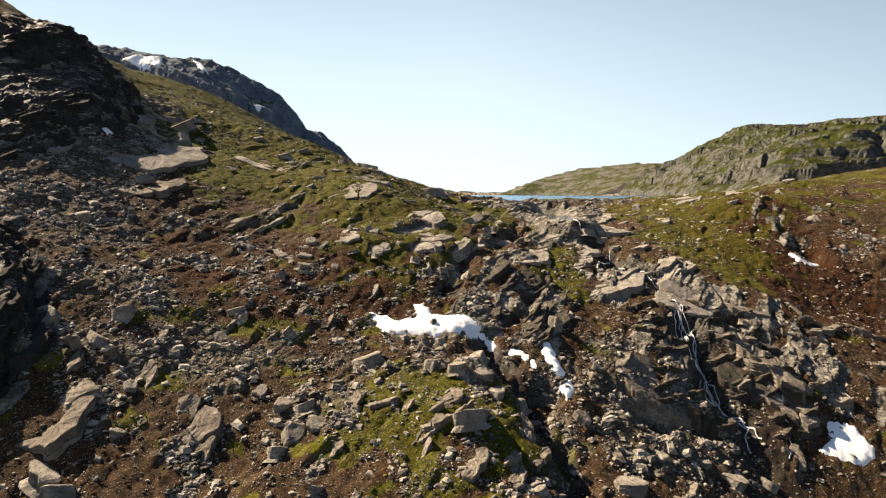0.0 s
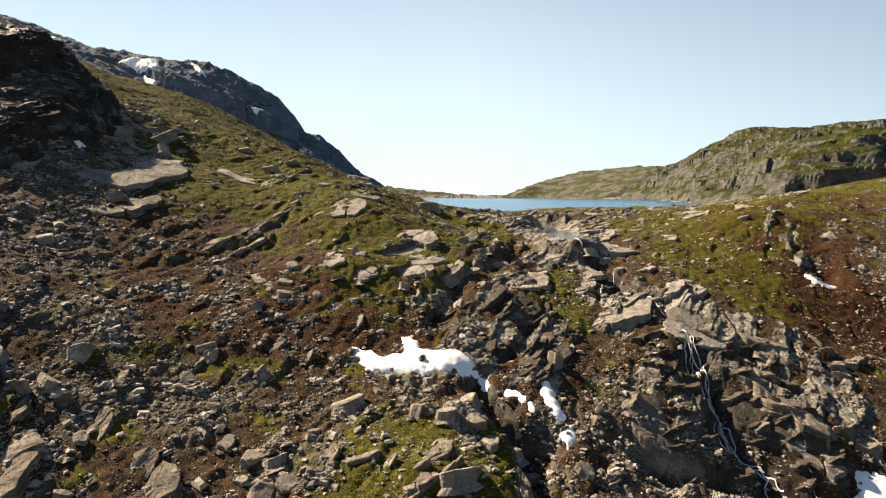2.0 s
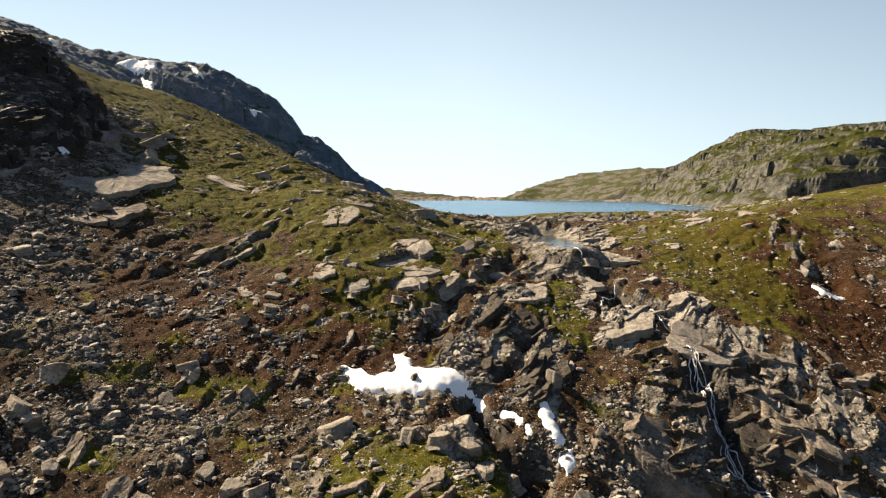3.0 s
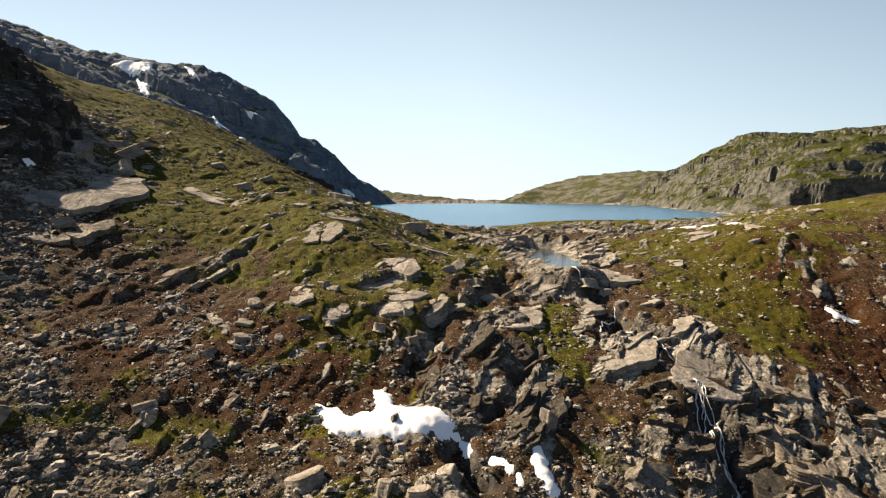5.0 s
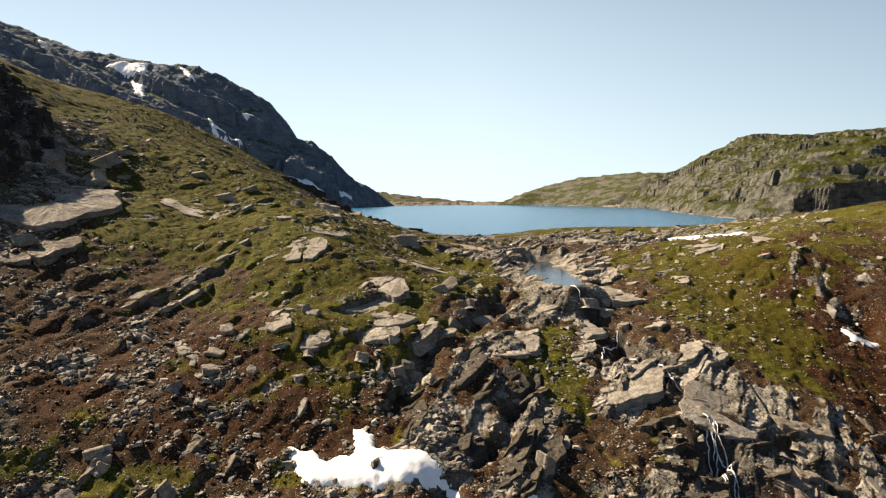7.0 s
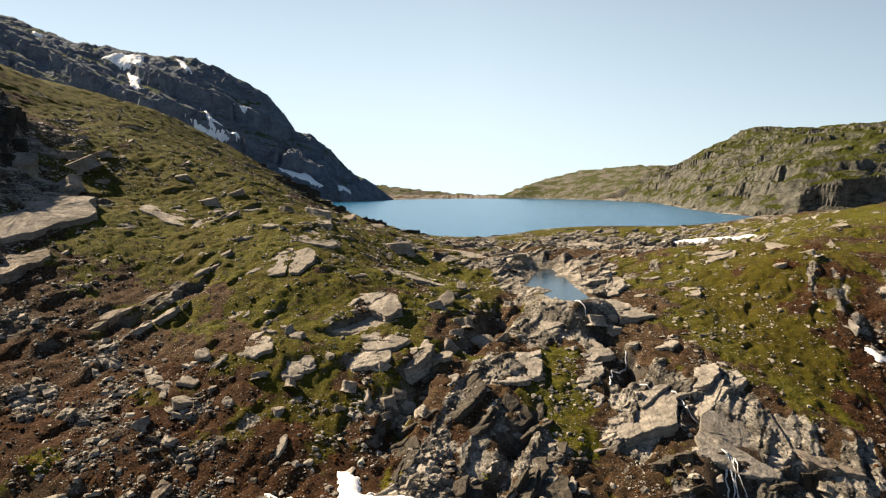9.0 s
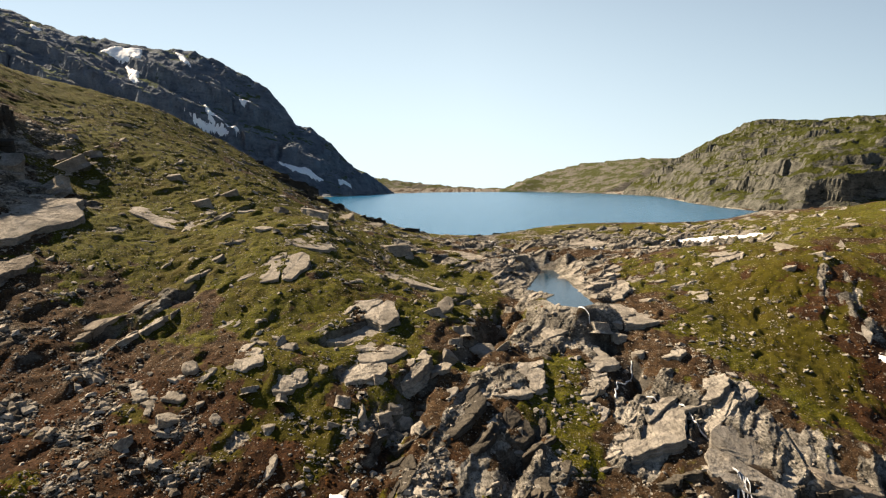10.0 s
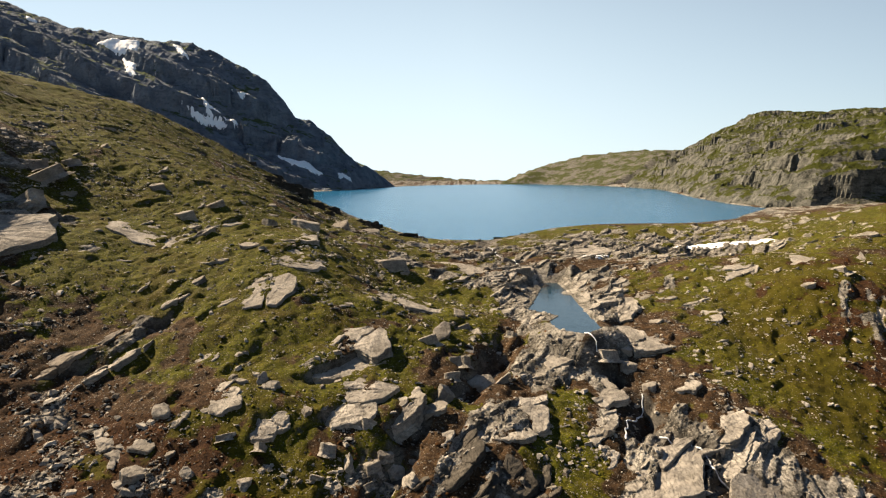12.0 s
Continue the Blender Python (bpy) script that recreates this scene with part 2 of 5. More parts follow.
def covers(x, y):
    """How much of rock, grass, scree, rust heath and moss lies at a place, each 0 to 1."""
    n1, n2, n3 = fbm(x, y, 16, 4, 11), fbm(x, y, 9, 4, 23), fbm(x, y, 12, 4, 37)
    bed = fbm((x * STRIKE[1] - y * STRIKE[0]) * 1.0, (x * STRIKE[0] + y * STRIKE[1]) * 0.33, 6, 3, 51)
    rock = step(0.42, 0.62, 0.16 + blob(x, y, ROCK) * 0.62 + 0.26 * n1 + 0.30 * bed)
    rock = np.maximum(rock, step(415, 500, y) * step(-0.5, 0.1, n2))
    grass = step(0.30, 0.62, blob(x, y, GRASS) * 0.8 + 0.42 * n2 + 0.10)
    scree = step(0.35, 0.75, blob(x, y, SCREE) * 0.75 + 0.40 * n3 + 0.06)
    rust = step(0.25, 0.8, blob(x, y, RUST) * 0.8 + 0.3 * fbm(x, y, 14, 3, 61))
    rust = rust * step(360, 330, y)
    moss = step(0.50, 0.72, 0.31 + 0.5 * fbm(x, y, 11, 3, 71)) * step(175, 120, y)
    return rock, grass, scree, rust, moss


def base(x, y):
    """The broad lie of the land, with the lake's basin and the fall behind it."""
    z = sections(x, y)
    gap = outside(x, y, LAKE)
    beyond = LAKE_LEVEL + 0.9 + (0.4 + 4.6 * step(420, 600, y)) * step(0, 60, gap) - 160 * step(1500, 2000, y)
    fall = 1 - step(342 + 0.2 * np.clip(-x - 50, 0, 120), 362 + np.clip(-x, 0, 160) * 0.9 + np.clip(x - 60, 0, 100) * 1.2, y)
    z = z * fall + beyond * (1 - fall)
    z = np.where(y < 70, np.maximum(z, -95), z)
    far_down = step(260, 900, np.abs(x)) * step(300, 100, y)
    z = z * (1 - far_down) - 95 * far_down
    lip = LAKE_LEVEL + 0.12 + 0.03 * gap
    z = np.where(gap < 14, np.maximum(z, lip) + (z - np.maximum(z, lip)) * step(5, 14, gap), z)
    return np.where(gap > 0, np.minimum(z, LAKE_LEVEL + 0.15 + 0.55 * gap), LAKE_LEVEL - 0.25 - 0.2 * np.minimum(-gap, 20)), gap


def land(x, y):
    x, y = np.asarray(x, float), np.asarray(y, float)
    z, gap = base(x, y)
    rock, grass, scree, rust, moss = covers(x, y)
    keep = step(-1, 45, gap) * 0.85 + 0.15
    wx, wy = x + 2.1 * fbm(x, y, 8, 4, 91), y + 2.1 * fbm(x, y, 8, 4, 92)
    z = z + keep * (1.1 * fbm(x, y, 30, 3, 5) + 0.40 * fbm(x, y, 8, 3, 8))
    near = step(75, 95, y) * step(420, 330, y)
    z = z + blob(x, y, KNOLLS)
    for line, depth, left, right in CREASES:
        z = z - near * crease(wx, wy, line, depth * np.clip(0.72 + 0.95 * fbm(x, y, 8, 3, 95), 0.1, 1.5), left, right)
    for line, rise, width in CRAGS:
        z = z + crag(wx, wy, line, rise, width)
    a, b = x * STRIKE[1] - y * STRIKE[0], x * STRIKE[0] + y * STRIKE[1]
    across = a + 2.0 * fbm(x, y, 15, 3, 14)
    ramp = np.mod(across / 6.5, 1.0)
    ramp = np.where(ramp < 0.88, ramp / 0.88, (1 - ramp) / 0.12)
    ramp2 = np.mod(across / 2.3 + 0.3 + 0.4 * fbm(x, y, 6, 2, 18), 1.0)
    ramp2 = np.where(ramp2 < 0.8, ramp2 / 0.8, (1 - ramp2) / 0.2)
    patch = step(-0.1, 0.5, fbm(x, y, 18, 2, 41))
    edge, facet, _, _ = cells(a + 0.5 * fbm(x, y, 6, 2, 15), b * 0.42, 3.8, 100)
    edge2, facet2, _, _ = cells(a, b * 0.7 + 0.4 * fbm(x, y, 3, 2, 16), 1.5, 200)
    z = z + keep * rock * ((0.55 + 1.1 * patch) * (ramp - 0.4) + 0.26 * ramp2 + 0.62 * facet - 0.45 * (1 - step(0.0, 0.10, edge)) + 0.07 * facet2 - 0.08 * (1 - step(0, 0.15, edge2)) + 0.25)
    z = ledges(z, (z + 0.28 * x - 0.10 * y + 1.3 * fbm(x, y, 11, 3, 77)) / 2.1, keep * rock * (0.35 + 0.5 * patch), 0.7)
    z = z + keep * (0.35 + 0.65 * scree) * (1 - rock) * (0.20 * facet2 + 0.14 * fbm(x, y, 1.6, 2, 33))
    z = z + keep * (1 - rock) * (0.85 * step(0.05, 0.65, fbm(x, y, 9, 3, 43)) * (ramp - 0.5) + 0.34 * (ramp2 - 0.5) * step(0.0, 0.5, fbm(x, y, 6, 2, 36)) + 0.26 * fbm(x, y, 2.2, 3, 34))
    hold = outside(x, y, POOL)
    brim = np.where(hold < 0, POOL_LEVEL - 0.15 + np.maximum(hold, -2.5) * 0.25, POOL_LEVEL + 0.1 + 0.16 * hold)
    return np.where(hold < 7, brim + (z - brim) * step(0.4, 7, hold), z)


# ---- materials ----
class Nodes:
    """Short hand for building one material's node tree."""

    def __init__(self, name):
        self.mat = bpy.data.materials.new(name)
        self.mat.use_nodes = True
        self.tree = self.mat.node_tree
        self.out = self.tree.nodes["Principled BSDF"]

    def node(self, kind, **values):
        n = self.tree.nodes.new(kind)
        for key, value in values.items():
            n.inputs[key.replace("_", " ")].default_value = value
        return n

    def link(self, a, b):
        self.tree.links.new(a, b)

    def where(self):
        return self.tree.nodes.new("ShaderNodeNewGeometry").outputs["Position"]

    def noise(self, size, detail=4.0, rough=0.55, stretch=None, vector=None):
        n = self.node("ShaderNodeTexNoise", Scale=1.0 / size, Detail=detail, Roughness=rough)
        v = vector or self.where()
        if stretch:
            m = self.node("ShaderNodeMapping")
            m.inputs["Rotation"].default_value = stretch[1]
            m.inputs["Scale"].default_value = stretch[0]
            self.link(v, m.inputs["Vector"])
            v = m.outputs[0]
        self.link(v, n.inputs["Vector"])
        return n.outputs["Fac"]

    def crack(self, size, feature="DISTANCE_TO_EDGE"):
        n = self.node("ShaderNodeTexVoronoi", Scale=1.0 / size)
        n.feature = feature
        self.link(self.where(), n.inputs["Vector"])
        return n

    def span(self, value, a, b, c=0.0, d=1.0):
        n = self.node("ShaderNodeMapRange")
        n.inputs[1].default_value, n.inputs[2].default_value, n.inputs[3].default_value, n.inputs[4].default_value = a, b, c, d
        self.link(value, n.inputs[0])
        return n.outputs[0]

    def math(self, op, a, b):
        n = self.tree.nodes.new("ShaderNodeMath")
        n.operation = op
        for k, v in enumerate((a, b)):
            if isinstance(v, (int, float)):
                n.inputs[k].default_value = v
            else:
                self.link(v, n.inputs[k])
        return n.outputs[0]

    def mix(self, fac, a, b, blend="MIX"):
        n = self.tree.nodes.new("ShaderNodeMix")
        n.data_type, n.blend_type = "RGBA", blend
        for slot, v in ((0, fac), (6, a), (7, b)):
            if isinstance(v, (int, float)):
                n.inputs[slot].default_value = v
            elif isinstance(v, tuple):
                n.inputs[slot].default_value = (*v, 1.0)
            else:
                self.link(v, n.inputs[slot])
        return n.outputs[2]

    def channels(self, name):
        a = self.tree.nodes.new("ShaderNodeVertexColor")
        a.layer_name = name
        s = self.tree.nodes.new("ShaderNodeSeparateColor")
        self.link(a.outputs[0], s.inputs[0])
        return s.outputs

    def bump(self, height, metres, strength=1.0, after=None):
        b = self.node("ShaderNodeBump", Strength=strength, Distance=metres)
        self.link(height, b.inputs["Height"])
        if after:
            self.link(after, b.inputs["Normal"])
        return b.outputs[0]

    def finish(self, color, rough, normal=None):
        self.link(color, self.out.inputs["Base Color"])
        if isinstance(rough, (int, float)):
            self.out.inputs["Roughness"].default_value = rough
        else:
            self.link(rough, self.out.inputs["Roughness"])
        self.out.inputs["Specular IOR Level"].default_value = 0.07
        if normal:
            self.link(normal, self.out.inputs["Normal"])
        return self.mat


def rock_color(k, light, dark):
    grain = k.noise(0.5, 6, 0.65)
    broad = k.noise(5.0, 4, 0.6)
    beds = k.noise(0.9, 4, 0.6, stretch=((1.0, 0.16, 2.2), (0, 0, radians(-25))))
    c = k.mix(k.span(broad, 0.38, 0.64), dark, light)
    c = k.mix(k.span(beds, 0.50, 0.64, 0, 0.7), c, tuple(0.5 * v for v in dark))
    c = k.mix(k.span(grain, 0.45, 0.72, 0.0, 0.5), c, tuple(1.2 * v for v in light))
    lichen = k.noise(2.2, 5, 0.7)
    c = k.mix(k.span(lichen, 0.54, 0.66, 0, 0.7), c, (0.040, 0.036, 0.027))
    split = k.noise(0.40, 3, 0.55, stretch=((1.0, 0.12, 1.4), (0, 0, radians(-27))))
    seam = k.span(k.math("ABSOLUTE", k.math("SUBTRACT", split, 0.5), 0.0), 0.0, 0.026, 1.0, 0.0)
    return k.mix(k.math("MULTIPLY", seam, 0.85), c, (0.022, 0.019, 0.015)), grain, k.math("SUBTRACT", beds, k.math("MULTIPLY", seam, 0.8))


def ground_material():
    k = Nodes("ground")
    cover, tone = k.channels("cover"), k.channels("tone")
    fine, mid, wide = k.noise(0.35, 5, 0.7), k.noise(1.6, 5, 0.65), k.noise(7.0, 4, 0.6)
    rock, grain, beds = rock_color(k, (0.38, 0.345, 0.290), (0.075, 0.066, 0.052))
    # heath: dark brown peat and dry rust-coloured stems
    heath = k.mix(k.span(mid, 0.35, 0.65), (0.015, 0.0085, 0.0045), (0.082, 0.046, 0.022))
    rusty = k.mix(k.span(fine, 0.35, 0.65), (0.016, 0.0065, 0.003), (0.074, 0.029, 0.010))
    heath = k.mix(k.span(fine, 0.52, 0.66, 0.0, 0.7), heath, (0.125, 0.084, 0.046))
    c = k.mix(k.math("MULTIPLY", tone[0], k.span(wide, 0.3, 0.6, 0.4, 1.0)), heath, rusty)
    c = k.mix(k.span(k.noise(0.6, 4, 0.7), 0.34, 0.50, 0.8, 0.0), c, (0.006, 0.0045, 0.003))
    green = k.mix(k.span(mid, 0.3, 0.7), (0.020, 0.024, 0.0014), (0.112, 0.108, 0.006))
    green = k.mix(k.span(wide, 0.46, 0.68, 0, 0.6), green, (0.060, 0.036, 0.004))
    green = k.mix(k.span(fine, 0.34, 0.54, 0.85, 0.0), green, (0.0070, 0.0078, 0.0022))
    green = k.mix(k.span(k.noise(0.9, 4, 0.7), 0.54, 0.66, 0.0, 0.6), green, (0.140, 0.118, 0.014))
    green = k.mix(k.math("MULTIPLY", tone[0], k.span(mid, 0.3, 0.7, 0.45, 0.9)), green, (0.052, 0.040, 0.004))
    g = k.span(k.math("ADD", cover[1], k.span(mid, 0.3, 0.7, -0.35, 0.35)), 0.30, 0.62)
    c = k.mix(g, c, green)
    moss = k.mix(fine, (0.055, 0.058, 0.003), (0.15, 0.132, 0.005))
    c = k.mix(k.span(k.math("ADD", tone[1], k.span(mid, 0.3, 0.7, -0.3, 0.3)), 0.45, 0.7, 0, 0.8), c, moss)
    # loose stones lying in the turf
    st = k.crack(0.52, "F1")
    bits = k.span(st.outputs["Distance"], 0.20, 0.34, 1.0, 0.0)
    pick = k.tree.nodes.new("ShaderNodeSeparateColor")
    k.link(st.outputs["Color"], pick.inputs[0])
    lot = k.math("ADD", k.math("SUBTRACT", k.span(cover[2], 0, 1, 0.12, 0.46), k.math("MULTIPLY", g, 0.09)), k.span(wide, 0.3, 0.7, -0.10, 0.14))
    bits = k.math("MULTIPLY", bits, k.math("LESS_THAN", pick.outputs[0], lot))
    stone = k.mix(pick.outputs[1], (0.060, 0.050, 0.040), (0.30, 0.262, 0.21))
    c = k.mix(bits, c, stone)
    small = k.crack(0.21, "F1")
    grit = k.tree.nodes.new("ShaderNodeSeparateColor")
    k.link(small.outputs["Color"], grit.inputs[0])
    few = k.math("ADD", k.span(cover[2], 0, 1, 0.26, 0.55), k.span(mid, 0.3, 0.7, -0.2, 0.2))
    few = k.math("SUBTRACT", few, k.math("MULTIPLY", tone[0], 0.2))
    chips = k.math("MULTIPLY", k.span(small.outputs["Distance"], 0.22, 0.38, 1.0, 0.0), k.math("LESS_THAN", grit.outputs[0], few))
    c = k.mix(k.math("MULTIPLY", chips, 0.9), c, k.mix(grit.outputs[1], (0.085, 0.068, 0.050), (0.34, 0.30, 0.245)))
    straw = k.noise(0.16, 3, 0.7, stretch=((1.0, 0.35, 1.0), (0, 0, radians(30))))
    c = k.mix(k.math("MULTIPLY", k.span(straw, 0.57, 0.68, 0.0, 0.45), k.span(tone[0], 0, 1, 1.0, 0.35)), c, (0.125, 0.092, 0.046))
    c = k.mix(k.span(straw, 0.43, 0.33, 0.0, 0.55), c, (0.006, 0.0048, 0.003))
    gravel = k.mix(k.span(fine, 0.38, 0.62), (0.020, 0.016, 0.012), (0.175, 0.145, 0.110))
    c = k.mix(k.span(k.math("ADD", cover[2], k.span(mid, 0.3, 0.7, -0.4, 0.4)), 0.55, 0.9, 0, 0.75), c, gravel)
    r = k.span(k.math("ADD", cover[0], k.span(mid, 0.3, 0.7, -0.3, 0.3)), 0.42, 0.60)
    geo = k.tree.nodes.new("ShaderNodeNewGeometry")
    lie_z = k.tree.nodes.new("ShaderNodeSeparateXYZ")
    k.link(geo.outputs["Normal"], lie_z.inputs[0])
    # turf does not hold on the steep risers: rock there, mixed over half to near-black
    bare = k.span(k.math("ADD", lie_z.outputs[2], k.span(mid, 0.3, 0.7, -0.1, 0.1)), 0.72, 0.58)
    c = k.mix(r, c, rock)
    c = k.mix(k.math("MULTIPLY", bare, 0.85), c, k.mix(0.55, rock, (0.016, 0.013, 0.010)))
    # wet ground, plus painted shade in hollows, creases and on crags
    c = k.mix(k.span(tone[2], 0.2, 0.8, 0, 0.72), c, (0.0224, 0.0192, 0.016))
    rough = k.span(tone[2], 0.2, 0.9, 0.92, 0.45)
    h = k.math("ADD", k.math("MULTIPLY", fine, 0.6), k.math("ADD", mid, k.math("MULTIPLY", bits, 0.5)))
    h = k.math("ADD", k.math("MULTIPLY", h, k.span(r, 0, 1, 1.0, 0.25)), k.math("MULTIPLY", beds, k.span(r, 0, 1, 0.0, 0.55)))
    n = k.bump(h, 0.32, 0.9)
    return k.finish(c, rough, n)


def far_rock_material(name, light, dark, turf, much, size):
    k = Nodes(name)
    broad, mid, fine = k.noise(60 * size, 5, 0.6), k.noise(14 * size, 5, 0.65), k.noise(3.5 * size, 5, 0.7)
    beds = k.noise(9 * size, 5, 0.65, stretch=((0.35, 0.35, 1.8), (radians(14), radians(8), 0)))
    c = k.mix(k.span(mid, 0.3, 0.7), dark, light)
    c = k.mix(k.span(beds, 0.5, 0.66, 0, 0.7), c, dark)
    c = k.mix(k.span(fine, 0.52, 0.72, 0, 0.55), c, light)
    c = k.mix(k.span(k.noise(7 * size, 5, 0.7), 0.52, 0.64, 0, 0.7), c, tuple(0.6 * v for v in dark))
    geo = k.tree.nodes.new("ShaderNodeNewGeometry")
    xyz = k.tree.nodes.new("ShaderNodeSeparateXYZ")
    k.link(geo.outputs["Normal"], xyz.inputs[0])
    flat = k.math("ADD", k.span(xyz.outputs[2], 0.55, 0.95, -0.4, 0.25), k.math("ADD", k.span(broad, 0.3, 0.7, -0.45, 0.45), k.span(mid, 0.3, 0.7, -0.35, 0.35)))
    green = k.mix(k.span(fine, 0.3, 0.7), tuple(0.55 * v for v in turf), turf)
    c = k.mix(k.span(flat, 0.30 - much, 0.48 - much), c, green)
    n = k.bump(k.math("ADD", mid, k.math("MULTIPLY", fine, 0.4)), 6 * size, 0.8)
    return k.finish(c, 0.92, n)


def stone_material(name, light, dark):
    k = Nodes(name)
    c, grain, beds = rock_color(k, light, dark)
    info = k.tree.nodes.new("ShaderNodeObjectInfo")
    c = k.mix(k.span(info.outputs["Random"], 0, 1, 0.0, 0.45), c, tuple(0.8 * a + 0.2 * b for a, b in zip(dark, light)))
    isle = k.tree.nodes.new("ShaderNodeNewGeometry")
    c = k.mix(k.span(isle.outputs["Random Per Island"], 0.4, 1, 0.0, 0.8), c, tuple(1.15 * v for v in light))
    c = k.mix(k.span(isle.outputs["Random Per Island"], 0.0, 0.3, 0.6, 0.0), c, tuple(0.6 * v for v in dark))
    n = k.bump(k.math("ADD", grain, k.math("MULTIPLY", beds, 1.4)), 0.13, 0.9)
    return k.finish(c, 0.88, n)


def snow_material():
    k = Nodes("old_snow")
    c = k.mix(k.span(k.noise(1.4, 5, 0.6), 0.35, 0.7), (0.90, 0.90, 0.89), (0.96, 0.96, 0.96))
    c = k.mix(k.span(k.noise(0.6, 4, 0.7), 0.66, 0.8, 0, 0.2), c, (0.5, 0.46, 0.4))
    k.out.inputs["Subsurface Weight"].default_value = 0.0
    return k.finish(c, 0.75, k.bump(k.noise(0.9, 4, 0.6), 0.12, 0.6))


def water_material(name, color, rough, ripple, size):
    k = Nodes(name)
    c = k.mix(k.span(k.noise(90, 4, 0.6, stretch=((0.5, 1.6, 1), (0, 0, 0))), 0.35, 0.65), color, tuple(0.86 * v for v in color))
    n = k.bump(k.math("ADD", k.noise(size, 5, 0.65, stretch=((0.6, 1.5, 1), (0, 0, 0))), k.noise(size * 5, 3, 0.5)), ripple, 1.0)
    m = k.finish(c, rough, n)
    k.out.inputs["Specular IOR Level"].default_value = 0.2
    k.out.inputs["IOR"].default_value = 1.33
    return m


def foam_material():
    k = Nodes("white_water")
    c = k.mix(k.span(k.noise(0.4, 4, 0.7), 0.3, 0.7), (0.36, 0.37, 0.38), (0.85, 0.86, 0.87))
    return k.finish(c, 0.5, k.bump(k.noise(0.3, 4, 0.7), 0.1, 0.8))


M_GROUND = ground_material()
M_STONE = stone_material("weathered_rock", (0.40, 0.358, 0.300), (0.068, 0.054, 0.040))
# near-black: the shade on the crags is painted into this rock colour
M_DARK_SHADE = stone_material("dark_shade_rock", (0.066, 0.060, 0.051), (0.014, 0.013, 0.011))
M_BROWN = stone_material("brown_slab_rock", (0.33, 0.280, 0.226), (0.050, 0.041, 0.032))
# wet rock, with the shade of its ledges also painted into the colour
M_WET_SHADE = stone_material("wet_shade_rock", (0.125, 0.108, 0.086), (0.022, 0.019, 0.016))
M_SLAB = stone_material("pale_slab_rock", (0.43, 0.385, 0.325), (0.085, 0.073, 0.058))
# distance haze is painted in: rock colours lightened and blued
M_HAZY_MOUNTAIN = far_rock_material("hazy_mountain_rock", (0.215, 0.245, 0.280), (0.085, 0.098, 0.120), (0.080, 0.105, 0.042), 0.16, 1.1)
M_HILL = far_rock_material("hill_rock", (0.200, 0.192, 0.162), (0.014, 0.015, 0.011), (0.046, 0.051, 0.007), 0.38, 0.42)
# lighter than the hill's rock, standing in for haze over the ridge
M_HAZY_RIDGE = far_rock_material("hazy_ridge_rock", (0.22, 0.205, 0.175), (0.06, 0.056, 0.047), (0.066, 0.074, 0.022), 0.20, 0.4)
M_SNOW = snow_material()
M_LAKE = water_material("lake_water", (0.003, 0.088, 0.190), 0.20, 0.14, 1.8)
M_POOL = water_material("pool_water", (0.012, 0.036, 0.060), 0.08, 0.03, 0.8)
M_FOAM = foam_material()


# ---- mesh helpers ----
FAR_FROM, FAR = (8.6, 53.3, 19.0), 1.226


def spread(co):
    """The far land is laid out at 1 : 1.226 about a camera position; scaled from there to keep its fit in the camera's
    view.
    """
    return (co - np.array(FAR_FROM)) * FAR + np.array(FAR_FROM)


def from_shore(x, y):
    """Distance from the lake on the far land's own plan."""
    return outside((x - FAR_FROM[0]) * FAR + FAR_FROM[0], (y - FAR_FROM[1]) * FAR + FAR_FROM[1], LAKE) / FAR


def sheet(name, xs, ys, height, material, colors=None, split=None, far=False):
    """A height field over the plan lines xs and ys, as one mesh object."""
    gx, gy = np.meshgrid(xs, ys)
    x, y = gx.ravel(), gy.ravel()
    z = height(x, y)
    nx, ny = len(xs), len(ys)
    i = (np.arange(ny - 1)[:, None] * nx + np.arange(nx - 1)[None, :]).ravel()
    quads = np.stack([i, i + 1, i + nx + 1, i + nx], 1).astype(np.int32)
    me = bpy.data.meshes.new(name)
    me.vertices.add(len(x))
    co = np.stack([x, y, z], 1)
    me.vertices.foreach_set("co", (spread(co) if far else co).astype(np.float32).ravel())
    me.loops.add(quads.size)
    me.loops.foreach_set("vertex_index", quads.ravel())
    me.polygons.add(len(quads))
    me.polygons.foreach_set("loop_start", np.arange(0, quads.size, 4, dtype=np.int32))
    me.update(calc_edges=True)
    me.shade_smooth()
    if split:
        me.polygons.foreach_set("use_smooth", ~split(x[i], y[i]))
    for layer, values in (colors(x, y) if colors else {}).items():
        a = me.color_attributes.new(layer, "FLOAT_COLOR", "POINT")
        a.data.foreach_set("color", np.stack([*values, np.ones_like(x)], 1).astype(np.float32).ravel())
    me.materials.append(material)
    return new(name, me)


def lines(stops):
    """Plan lines from rows of start, end, spacing; spacing grows evenly to the next row's."""
    out = []
    for a, b, s0, s1 in stops:
        v = a
        while v < b - 1e-6:
            out.append(v)
            v += s0 + (s1 - s0) * (v - a) / (b - a)
    out.append(stops[-1][1])
    return np.array(out)


